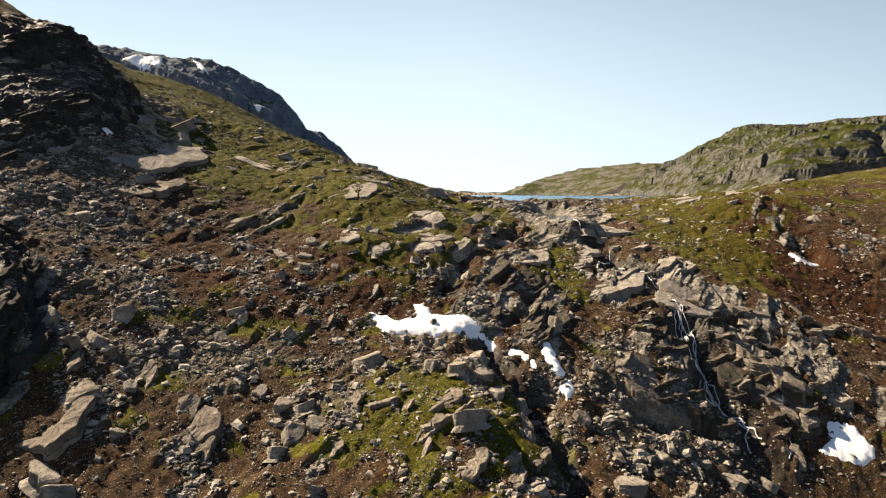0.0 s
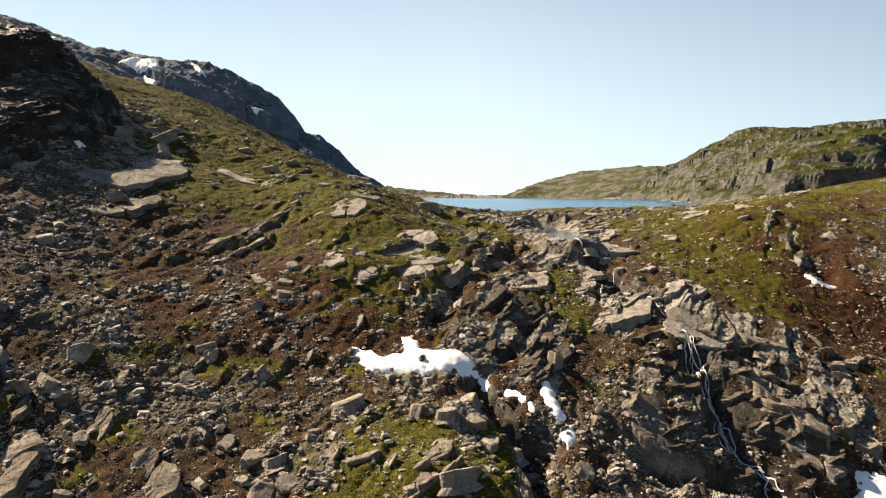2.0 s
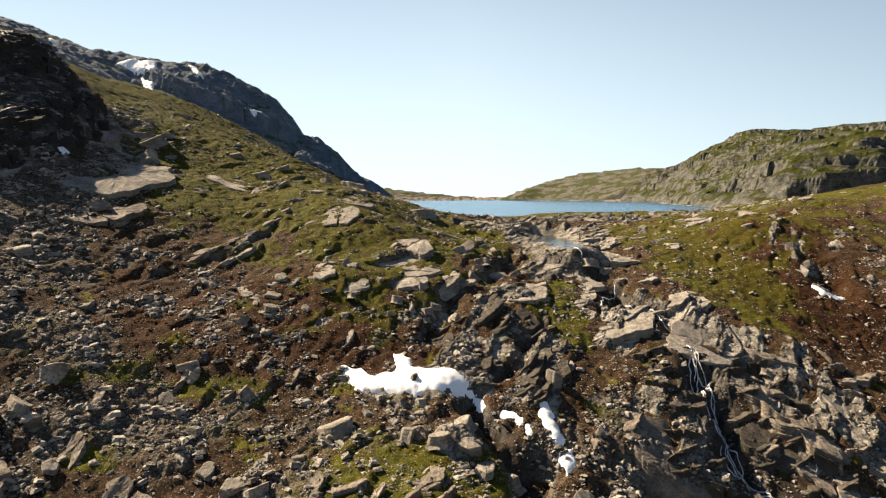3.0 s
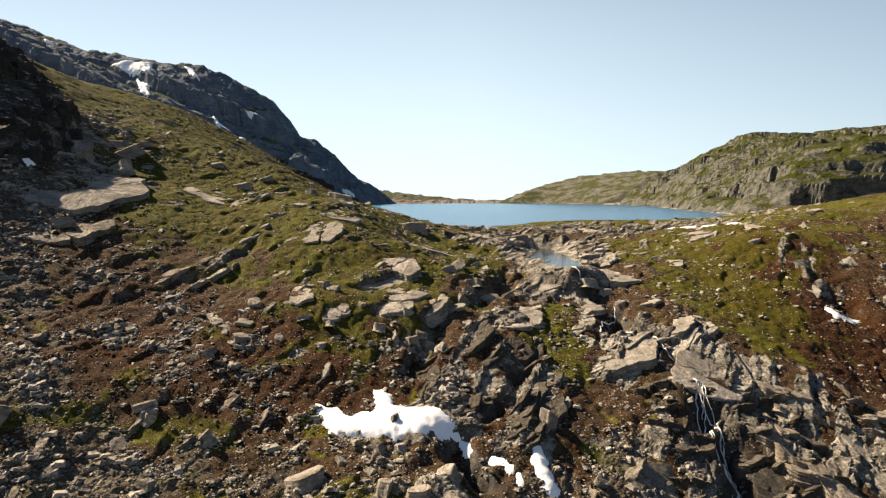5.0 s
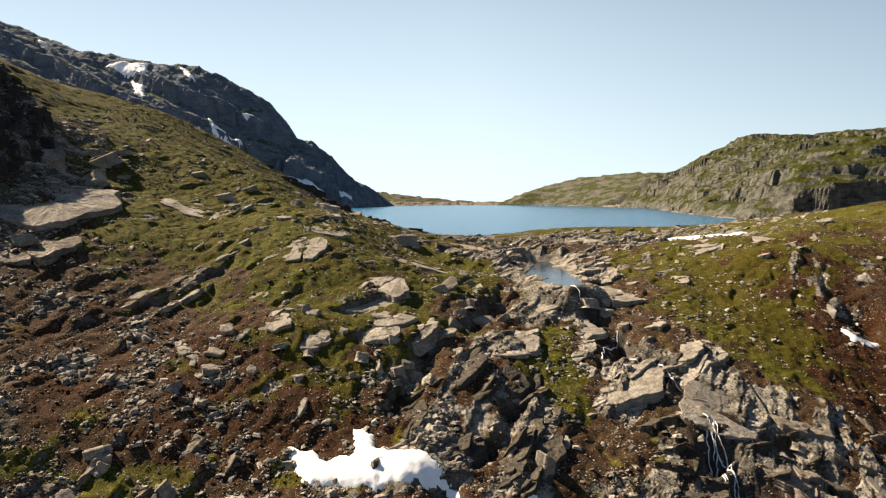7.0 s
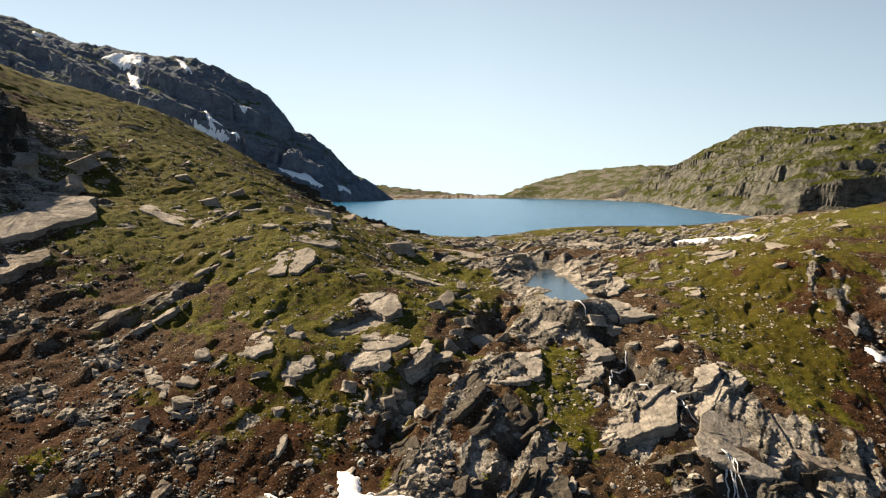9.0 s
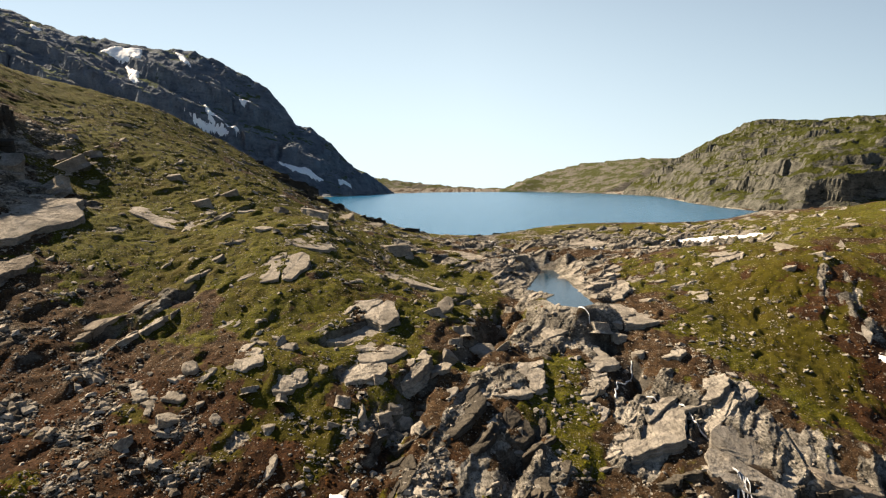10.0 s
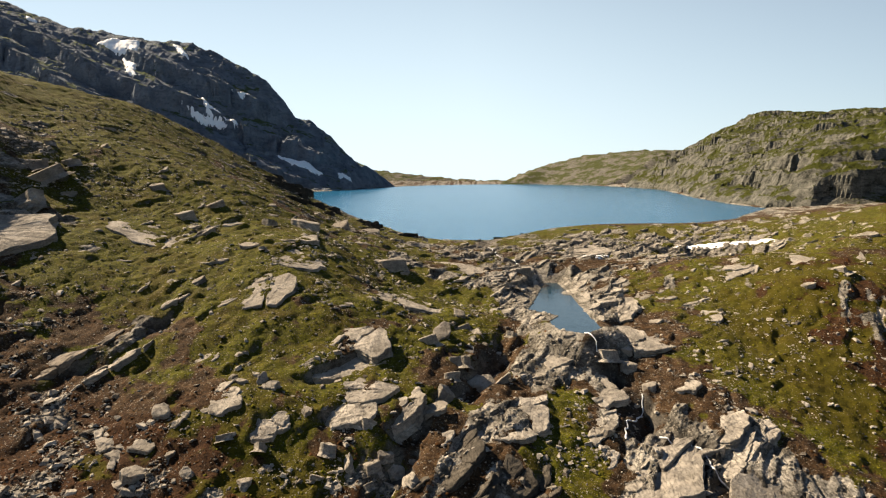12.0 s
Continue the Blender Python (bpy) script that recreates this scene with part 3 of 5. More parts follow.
# ---- ground, lake, far land ----
def ground_colors(x, y):
    rock, grass, scree, rust, moss = covers(x, y)
    d, where = along(x, y, STREAM)
    # wet along the stream, with the shade of its hollows painted in
    wet_shade = np.exp(-((d / (3.2 + 2.2 * fbm(x, y, 6, 2, 19) ** 2 + 4.5 * step(0.66, 0.76, where))) ** 2)) * (0.7 + 0.3 * step(0.62, 0.75, where))
    # gully and creases: their shade goes into the same darkening mask
    d2, _ = along(x, y, CREASES[7][0])
    wet_shade = np.maximum(wet_shade, 0.7 * np.exp(-((d2 / 3.0) ** 2)))
    for line, depth, left, right in CREASES[3:7]:
        d3, _ = along(x, y, line)
        wet_shade = np.maximum(wet_shade, 0.35 * np.exp(-((d3 / 1.6) ** 2)))
    # crag faces: shade painted in through this mask as well
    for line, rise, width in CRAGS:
        wet_shade = np.maximum(wet_shade, 0.8 * step(0.8, 2.8, crag(x, y, line, rise, width) + 1.5 * fbm(x, y, 5, 3, 44)))
    return {"cover": (rock, grass, scree), "tone": (rust, moss, wet_shade)}


XS = lines([(-4500, -400, 400, 60), (-400, -175, 20, 1.4), (-175, -125, 1.2, 0.7), (-125, -70, 0.7, 0.46), (-70, 95, 0.46, 0.46), (95, 200, 0.5, 1.4), (200, 400, 1.8, 20), (400, 4500, 60, 400)])
YS = lines([(-4500, -200, 400, 50), (-200, 80, 20, 1.2), (80, 88, 0.8, 0.46), (88, 215, 0.46, 0.46), (215, 335, 0.5, 0.65), (335, 430, 0.7, 1.6), (430, 460, 2, 8), (460, 1300, 12, 25), (1300, 4800, 40, 400)])
def broken(x, y):
    rock, grass, scree, rust, moss = covers(x, y)
    return (rock > 0.45) | (scree > 0.6)


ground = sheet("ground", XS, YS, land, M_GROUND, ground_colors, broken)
GROUND_Z = np.empty(len(XS) * len(YS) * 3, np.float32)
ground.data.vertices.foreach_get("co", GROUND_Z)
GROUND_Z = GROUND_Z.reshape(len(YS), len(XS), 3)[:, :, 2].astype(float)


def on_ground(x, y):
    """Height of the built ground at places on the plan."""
    x, y = np.asarray(x, float), np.asarray(y, float)
    i = np.clip(np.searchsorted(XS, x) - 1, 0, len(XS) - 2)
    j = np.clip(np.searchsorted(YS, y) - 1, 0, len(YS) - 2)
    u = np.clip((x - XS[i]) / (XS[i + 1] - XS[i]), 0, 1)
    v = np.clip((y - YS[j]) / (YS[j + 1] - YS[j]), 0, 1)
    return (GROUND_Z[j, i] * (1 - u) + GROUND_Z[j, i + 1] * u) * (1 - v) + (GROUND_Z[j + 1, i] * (1 - u) + GROUND_Z[j + 1, i + 1] * u) * v


tagged(ground, "steep alpine ground of brown heath, green turf, scree and pale bedrock", "ground", kind="structure")


def plate(name, ring, margin, level, spacing, material):
    """Still water: a flat sheet that reaches a little under the banks round an outline."""
    xs = np.arange(min(p[0] for p in ring) - margin - spacing, max(p[0] for p in ring) + margin + spacing, spacing)
    ys = np.arange(min(p[1] for p in ring) - margin - spacing, max(p[1] for p in ring) + margin + spacing, spacing)
    gx, gy = np.meshgrid(xs, ys)
    ok = outside(gx.ravel(), gy.ravel(), ring).reshape(gx.shape) < margin
    j, i = np.nonzero(ok[:-1, :-1] & ok[1:, :-1] & ok[:-1, 1:] & ok[1:, 1:])
    a = j * len(xs) + i
    quads = np.stack([a, a + 1, a + len(xs) + 1, a + len(xs)], 1)
    used, back = np.unique(quads, return_inverse=True)
    me = bpy.data.meshes.new(name)
    co = np.stack([gx.ravel(), gy.ravel(), np.full(gx.size, level)], 1)[used]
    me.from_pydata(co.tolist(), [], back.reshape(-1, 4).tolist())
    me.shade_smooth()
    me.materials.append(material)
    return new(name, me)


tagged(plate("water_lake", LAKE, 4.0, LAKE_LEVEL, 6.0, M_LAKE), "calm blue mountain lake filling the hollow between the hills", "lake", kind="structure")

SKYLINE = ((-1400, 330), (-760, 285), (-611, 241), (-567, 224), (-522, 210), (-463, 197), (-411, 191), (-359, 186), (-315, 166), (-286, 148), (-264, 137), (-243, 112),
           (-232, 94), (-206, 86), (-184, 68), (-170, 52), (-152, 35), (-111, 20), (-67, 11), (0, -2))


def mountain_height(x, y):
    top = np.interp(x, [p[0] for p in SKYLINE], [p[1] for p in SKYLINE])
    foot = np.interp(x, [-900, -400, -250, -150, -60], [420, 560, 690, 800, 900])
    climb = np.clip((y - foot) / np.maximum(950 - foot, 60), 0, 1)
    shape = 0.62 * climb + 0.38 * step(0, 1, climb)
    rough = 30 * fbm(x, y, 150, 4, 311, 0.55) * (1 - climb) * climb * 2.4 + 3.0 * fbm(x, y, 22, 4, 317)
    edge, facet, _, _ = cells(x + 9 * fbm(x, y, 40, 2, 5), y, 46, 321)
    z = top * shape + rough * step(4, 60, top) + 10 * facet * step(0.03, 0.2, climb) * step(1.0, 0.85, climb) * step(10, 60, top) + 2.0 * fbm(x, y, 30, 4, 330)
    dip = z + 0.42 * x + 9 * fbm(x, y, 120, 3, 333)
    z = ledges(z, dip / 30, 19 * step(0.0, 0.15, climb) * step(20, 70, top) * (1 - 0.85 * step(0.8, 0.97, climb)))
    z = ledges(z, (z + 0.42 * x + 4 * fbm(x, y, 50, 3, 334)) / 9, 5 * step(0.0, 0.15, climb) * step(10, 50, top) * (1 - 0.7 * step(0.8, 0.97, climb)))
    _, chip, _, _ = cells(x + 3 * fbm(x, y, 15, 2, 336), y, 11, 337)
    z = z + 3.0 * chip * step(0.0, 0.1, climb) * (1 - 0.6 * step(0.85, 0.98, climb)) * step(10, 50, top)
    z = z - 0.35 * np.clip(y - 960, 0, 999)
    z = np.where(climb <= 0, -6 + 0 * z, z)
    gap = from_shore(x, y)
    return np.minimum(z, -2 + 1.7 * gap + 1.5 * fbm(x, y, 30, 3, 340))


mountain = sheet("mountain", lines([(-1300, -720, 25, 5), (-720, -60, 2.6, 1.8)]), lines([(400, 640, 9, 3), (640, 975, 2, 2), (975, 1250, 4, 20)]), mountain_height, M_HAZY_MOUNTAIN, None, lambda x, y: x < 0, True)
tagged(mountain, "dark craggy mountain with shaded rock ledges and snow streaks", "mountain")

FOOT = [(182, 536), (184, 482), (200, 462), (262, 446), (420, 432), (1400, 380), (1400, 1200), (215, 1200), (212, 985), (226, 890), (218, 790), (192, 640)]


def hill_height(x, y):
    inside = -outside(x, y, FOOT) + 5 * fbm(x, y, 40, 3, 409)
    d = np.clip(inside, 0, 999)
    rise = 120 * (1 - np.exp(-d / 115)) * (0.74 + 0.26 * step(520, 940, y))
    cliff = 3 * step(0, 3.5, d + 4 * fbm(x, y, 26, 3, 411)) * np.maximum(step(0.2, 0.7, 0.75 + 0.6 * fbm(x, y, 60, 2, 412)), step(600, 500, y))
    brow = 5 + 0.28 * np.clip(x - 212, 0, 160) + 3 * fbm(x, y, 18, 3, 413)
    cliff = cliff + 10 * step(brow, brow + 3, d) * step(560, 500, y) * step(196, 214, x)
    z = cliff + rise * 0.92
    z = z + (7 * fbm(x, y, 80, 4, 401) + 1.5 * fbm(x, y, 11, 4, 405)) * step(0, 40, d)
    edge, facet, _, _ = cells(x + 4 * fbm(x, y, 25, 2, 7), y + 4 * fbm(x, y, 25, 2, 6), 19, 431)
    craggy = step(-0.2, 0.35, fbm(x, y, 60, 3, 451)) * (1 - 0.8 * step(90, 190, d))
    z = z + (1.4 + 4.6 * craggy) * facet * step(0, 22, d)
    z = ledges(z, (z - 0.10 * x + 5 * fbm(x, y, 60, 3, 421)) / 11, (2.5 + 7.5 * craggy) * step(4, 25, d), 0.6)
    z = ledges(z, (z - 0.10 * x + 2 * fbm(x, y, 25, 3, 422)) / 3.6, (0.8 + 1.6 * craggy) * step(4, 20, d), 0.6)
    z = z + 0.5 * fbm(x, y, 5, 3, 423) * step(2, 10, d)
    z = z + 8 * np.exp(-((x - 385) / 38) ** 2 - ((y - 1000) / 60) ** 2) - 13 * step(425, 520, x) * step(620, 800, y)
    return np.where(inside > 0, z - 0.3 * np.clip(y - 1015, 0, 999), -5)


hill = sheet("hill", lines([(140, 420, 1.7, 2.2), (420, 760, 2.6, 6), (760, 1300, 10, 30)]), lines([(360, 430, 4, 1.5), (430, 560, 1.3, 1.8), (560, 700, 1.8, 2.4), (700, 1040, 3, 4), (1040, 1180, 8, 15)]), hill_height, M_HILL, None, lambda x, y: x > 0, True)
tagged(hill, "rounded rocky hill with patchy green turf and a dark cliff band", "hill")


def ridge_height(x, y):
    top = np.interp(x, [-260, -150, -87, -30, 14, 60, 100, 150, 205, 280, 420, 700], [26, 18, 12, 6, 4, 5, 19, 34, 46, 52, 54, 45])
    across = np.clip((y - 1095 - np.clip(150 - x, 0, 110) * 0.9) / 130, 0, 1)
    shape = np.sin(np.clip(across, 0, 1) * math.pi / 2) ** 0.8
    z = top * shape * 1.08 + (2.0 * fbm(x, y, 40, 4, 501) + 1.2 * fbm(x, y, 10, 4, 505)) * step(0, 0.2, across)
    edge, facet, _, _ = cells(x, y, 18, 531)
    z = z + 2.2 * facet * step(0, 0.3, across)
    z = ledges(z, (z + 0.06 * x + 3 * fbm(x, y, 50, 3, 540)) / 7, 4.0 * step(0.05, 0.3, across), 0.6)
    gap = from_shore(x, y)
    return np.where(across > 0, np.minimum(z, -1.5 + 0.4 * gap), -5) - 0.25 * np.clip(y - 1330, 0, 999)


ridge = sheet("far_ridge", lines([(-300, 420, 4, 4), (420, 900, 8, 30)]), lines([(1040, 1340, 4, 5), (1340, 1600, 12, 40)]), ridge_height, M_HAZY_RIDGE, far=True)
tagged(ridge, "low green and grey rocky ridge beyond the lake", "ridge")
# slabs of bedrock: centre, half length, half width, turn, thickness; by height on the slope
SLABS_LOW = [
    (7.5, 90.2, 3.9, 2.1, 61, 2), (-61.7, 94.9, 7, 6, 58, 4), (-42.2, 95, 8, 4.1, -76, 3.4), (-2.5, 105, 4.6, 2.2, 75, 1.8),
    (37.2, 124.3, 6.2, 5.3, -18, 3.2), (55.5, 130.2, 5, 4.2, -30, 3.5), (73.1, 137.4, 5.6, 4.8, -36, 2.2), (-40.4, 149.3, 5.5, 1.8, -35, 1.6),
    (-38.8, 150.2, 2.3, 2, 29, 1.2), (50.6, 151.4, 7.3, 6.2, -32, 2.4), (-19.7, 154.9, 2.4, 1.9, 22, 1.8), (-20.8, 155, 3.3, 2.8, 21, 1.5),
    (54, 156.3, 6.1, 5.2, -10, 2.6),
]
SLABS_MID = [
    (-28.1, 156.9, 3.8, 2.4, 36, 1.3), (34.4, 157.1, 13.3, 5.2, 42, 4), (-27.8, 157.3, 3.4, 2.9, 29, 1.2), (-9.5, 159.8, 4.6, 3.9, 25, 1.6),
    (-51.5, 164, 13, 2.3, 56, 2.2), (-2.4, 164.2, 6.5, 3.4, 77, 4.6), (-7.3, 164.3, 5.9, 3.4, 59, 1.5), (15, 167, 10.1, 5.6, 60, 3.2),
    (-36.7, 167.7, 3.8, 2.9, 19, 1.2), (46, 169.2, 8.4, 4.3, 43, 1.6), (-12.8, 174.6, 9.1, 5.7, 52, 2.6),
    (30.1, 178.7, 6.3, 4.5, 43, 3.2),
]
SLABS_HIGH = [
    (45.3, 180.7, 4.4, 3.7, 20, 1.7), (-47.6, 183.3, 4.4, 1.4, 28, 1.6), (20.1, 184.9, 8.3, 4, 42, 1.6),
    (-29.9, 186.7, 6.7, 3.8, 56, 1.3), (40.3, 197.8, 8.5, 7.2, 13, 1.6),
    (89.5, 197, 5.5, 3.2, 78, 2.0), (-28.8, 203.8, 6.8, 5.8, 12, 1.1), (-6, 204.8, 9.6, 6.2, 22, 1.1), (-45, 199, 2.8, 1.8, 20, 1.2),
    (60.1, 210.6, 3.3, 2.8, 41, 1.3),
]
SLABS_TOP = [
    (-33.8, 219.9, 7.2, 5.1, 59, 2.4), (59.1, 220.3, 5.1, 1.7, 40, 1.2), (52.3, 230.7, 10.2, 3.3, 40, 1), (73, 238, 8.3, 7.1, 105, 1),
    (-22.8, 240.2, 4.5, 3.8, 13, 1), (41.7, 242.4, 8.1, 6.4, 10, 1.3), (92.7, 242.5, 4.8, 4.1, -60, 0.9), (111.3, 242.6, 3.7, 3.1, -46, 1.2),
    (1.6, 247, 12.8, 10.1, 49, 1.6), (58, 268.5, 19.4, 6.2, 57, 1.4), (36.9, 273.9, 10.3, 7.6, 40, 1), (47, 300.3, 10.4, 8.8, 24, 1.2),
]
# boulders: place, width, height over width
STONES_FOOT = [
    (-54.9, 84.6, 4.7, 0.8), (-58.5, 86.6, 5.6, 0.6), (-19.7, 86.7, 3.2, 0.6), (11.5, 89, 2.9, 0.9), (-27.4, 94.1, 3.4, 0.8),
    (-51.8, 94.2, 2.4, 0.8), (-25.5, 96.8, 5.2, 0.8), (-22.4, 98.5, 3.5, 0.8), (26, 99, 5.8, 0.7), (-61.6, 99.1, 1.8, 0.8), (1.9, 99.7, 6.4, 0.7),
    (-53.9, 102, 2.8, 0.8), (-25.4, 103.6, 3.9, 0.7), (-29.2, 103.9, 3.7, 0.8), (-33.6, 105.8, 3.2, 0.7), (33.8, 107.9, 3.2, 0.8),
    (45.9, 108.1, 3.8, 0.9), (-67.4, 108.4, 4.7, 1.2), (-21, 109.5, 2.1, 0.7), (6.2, 110.1, 3.9, 0.9), (41.7, 110.2, 3.5, 0.8),
    (-64.1, 110.6, 5, 0.7),
]
STONES_LOW = [
    (52.7, 110.9, 2.9, 0.8), (20.8, 110.9, 2.9, 0.8), (13.1, 111.8, 2.4, 1), (-75.4, 112.9, 4.3, 1), (4.1, 113.1, 3.4, 1.1), (9.8, 113.8, 3.6, 0.9),
    (-0.9, 114, 3, 1), (-5.8, 115.9, 3.1, 1.1), (-16.9, 116.4, 5.9, 0.8), (-63.7, 117.7, 4.5, 0.9), (2.8, 119.3, 2.9, 0.9), (-12.4, 120.2, 2.1, 0.8),
    (-33.3, 121.2, 3.7, 0.8), (-33, 121.4, 3, 0.8), (-42.7, 123.5, 2.8, 0.9), (64.7, 124.1, 3.2, 0.8), (-43.1, 124.3, 2.8, 1.2),
    (25.5, 124.5, 2.6, 0.8), (-44.5, 125.5, 3.5, 0.9), (19.1, 134.7, 3.5, 1.4), (-39.2, 138.7, 2.8, 0.9), (-35.2, 144.5, 3.7, 0.6),
]
STONES_MID = [
    (-28.8, 145.3, 1.9, 0.8), (-38.7, 145.4, 1.9, 0.7), (-21.4, 145.5, 1.8, 0.8), (-87.3, 146.6, 5, 0.8), (-12.2, 148, 2.3, 0.7),
    (-32.4, 148.3, 1.8, 0.8), (-36.5, 148.7, 3.4, 0.7), (-5.4, 148.8, 2.3, 0.8), (0.2, 150.1, 3.1, 0.9), (-8.1, 150.8, 2.7, 0.9),
    (-20.7, 150.9, 2.4, 0.7), (-2.6, 151, 2, 1), (-5.4, 151.5, 3.1, 0.9), (-11.5, 152.3, 2.4, 0.8), (-50, 152.8, 2.8, 0.6), (-2.1, 153.2, 2.9, 0.9),
    (15.8, 153.2, 1.3, 1), (-3.7, 153.6, 2.1, 0.8), (-36.3, 154.5, 3.3, 0.9), (0.2, 154.9, 1.9, 0.8), (-6.2, 156.7, 1.7, 1.1),
    (-15.6, 157.4, 1.7, 1),
]
STONES_HIGH = [
    (19.5, 158.6, 1.2, 0.8), (21.6, 159.1, 1.2, 0.8), (-22.1, 160.9, 2.6, 0.8), (-26.7, 161.8, 2.3, 0.8), (20.3, 162.2, 1.2, 1.2), (22, 162.3, 1, 1),
    (2.9, 162.8, 3.8, 0.9), (-24, 162.9, 2.1, 0.9), (26.5, 163.5, 1.4, 0.7), (20.5, 164.3, 1.2, 0.8), (30, 166.2, 2.7, 0.9), (4.4, 168.1, 3.3, 0.9),
    (-83.6, 170.9, 4.5, 1.2), (20.3, 172.1, 1.9, 1), (5.1, 173.8, 3.8, 0.7), (21.6, 175.8, 2.3, 0.9), (9.9, 176.6, 4.3, 0.9), (6.4, 179, 4, 0.9),
    (40, 180.1, 3.4, 0.7), (52.6, 182.8, 1.6, 0.7), (0.5, 184.5, 3.8, 0.9), (56, 186.6, 1.9, 0.7),
]
STONES_RISE = [
    (33.2, 187.1, 4.9, 0.7), (37.5, 187.3, 4.2, 0.8), (2.5, 188.2, 4.9, 0.9), (-45.2, 190.5, 2.9, 0.7), (9.4, 193, 2.9, 0.8),
    (41.1, 194.2, 3.3, 0.6), (6.6, 194.9, 2.5, 0.9), (16.3, 196.3, 2.7, 0.8), (5.9, 200.5, 3.1, 1),
    (-40.8, 207.9, 5, 0.5), (-91.8, 208.4, 6.3, 0.6), (47.9, 208.4, 3.7, 0.6), (-103.4, 209.2, 7.2, 0.7), (-91.6, 212.3, 7.3, 0.8),
    (85, 219.3, 3.9, 0.7), (-90.7, 223.8, 3.6, 0.7), (-98.3, 226.5, 8.9, 0.6), (-62.6, 226.6, 6.1, 0.6), (15.7, 226.8, 4.7, 0.5),
    (-12.2, 227.1, 6.4, 0.9),
]
STONES_TOP = [
    (95.7, 228.2, 5.4, 0.6), (-100.5, 228.5, 5.1, 0.6), (-42.4, 229.9, 5.7, 0.8), (31.5, 232.7, 3.1, 0.6), (-57.9, 233, 5.2, 0.7),
    (-96.8, 236.9, 4.5, 0.6), (-74.7, 237.9, 4.5, 0.6), (-36.3, 239.6, 6.9, 0.8), (22.6, 248.1, 4.7, 0.6), (13.3, 248.7, 4.7, 0.5),
    (121.9, 263.3, 4.6, 0.7), (18.8, 267.3, 4.4, 0.5), (-35.6, 280.9, 8.1, 0.7), (-27.8, 302.2, 8.1, 0.7),
]


# ---- rocks ----
def lie(x, y, span):
    """Mean height and slope of the land round a place."""
    px = np.array([x, x + span, x - span, x, x, x + span * 0.6, x - span * 0.6])
    py = np.array([y, y, y, y + span, y - span, y + span * 0.6, y - span * 0.6])
    z = on_ground(px, py)
    return float(np.median(z)), float((z[1] - z[2]) / (2 * span)), float((z[3] - z[4]) / (2 * span))


def cut(ring, nx, ny, far):
    """The part of a convex outline on the near side of a line."""
    out = []
    for (ax, ay), (bx, by) in zip(ring, ring[1:] + ring[:1]):
        da, db = ax * nx + ay * ny - far, bx * nx + by * ny - far
        if da <= 0:
            out.append((ax, ay))
        if (da < 0 < db) or (db < 0 < da):
            t = da / (da - db)
            out.append((ax + (bx - ax) * t, ay + (by - ay) * t))
    return out


def joints(rng, half_l, half_w, size):
    """Straight joints part an outcrop's outline into angular blocks, longer along the bed."""
    turn, corners = rng.uniform(0, 1), rng.choice((5, 6, 6, 7, 8))
    hull = []
    for k in range(corners):
        t = 2 * math.pi * (k + turn + rng.uniform(-0.34, 0.34)) / corners
        r = rng.uniform(0.80, 1.22)
        hull.append((half_l * r * math.cos(t), half_w * r * math.sin(t)))
    nu, nv = max(1, round(half_l / size)), max(1, round(2 * half_w / (1.25 * size)))
    seeds = [((2 * (i + 0.5 + rng.uniform(-0.33, 0.33) + 0.25 * (j % 2)) / nu - 1.1) * half_l, (2 * (j + 0.5 + rng.uniform(-0.22, 0.22)) / nv - 1) * half_w)
             for i in range(nu) for j in range(nv)]
    gap = rng.uniform(0.03, 0.10)
    for n, (su, sv) in enumerate(seeds):
        ring = hull
        for m, (tu, tv) in enumerate(seeds):
            if m != n and len(ring) > 2:
                d = math.hypot(tu - su, tv - sv)
                nx, ny = (tu - su) / d, (tv - sv) / d
                ring = cut(ring, nx, ny, (tu * tu + tv * tv - su * su - sv * sv) / (2 * d) - gap)
        if len(ring) > 2:
            yield ring


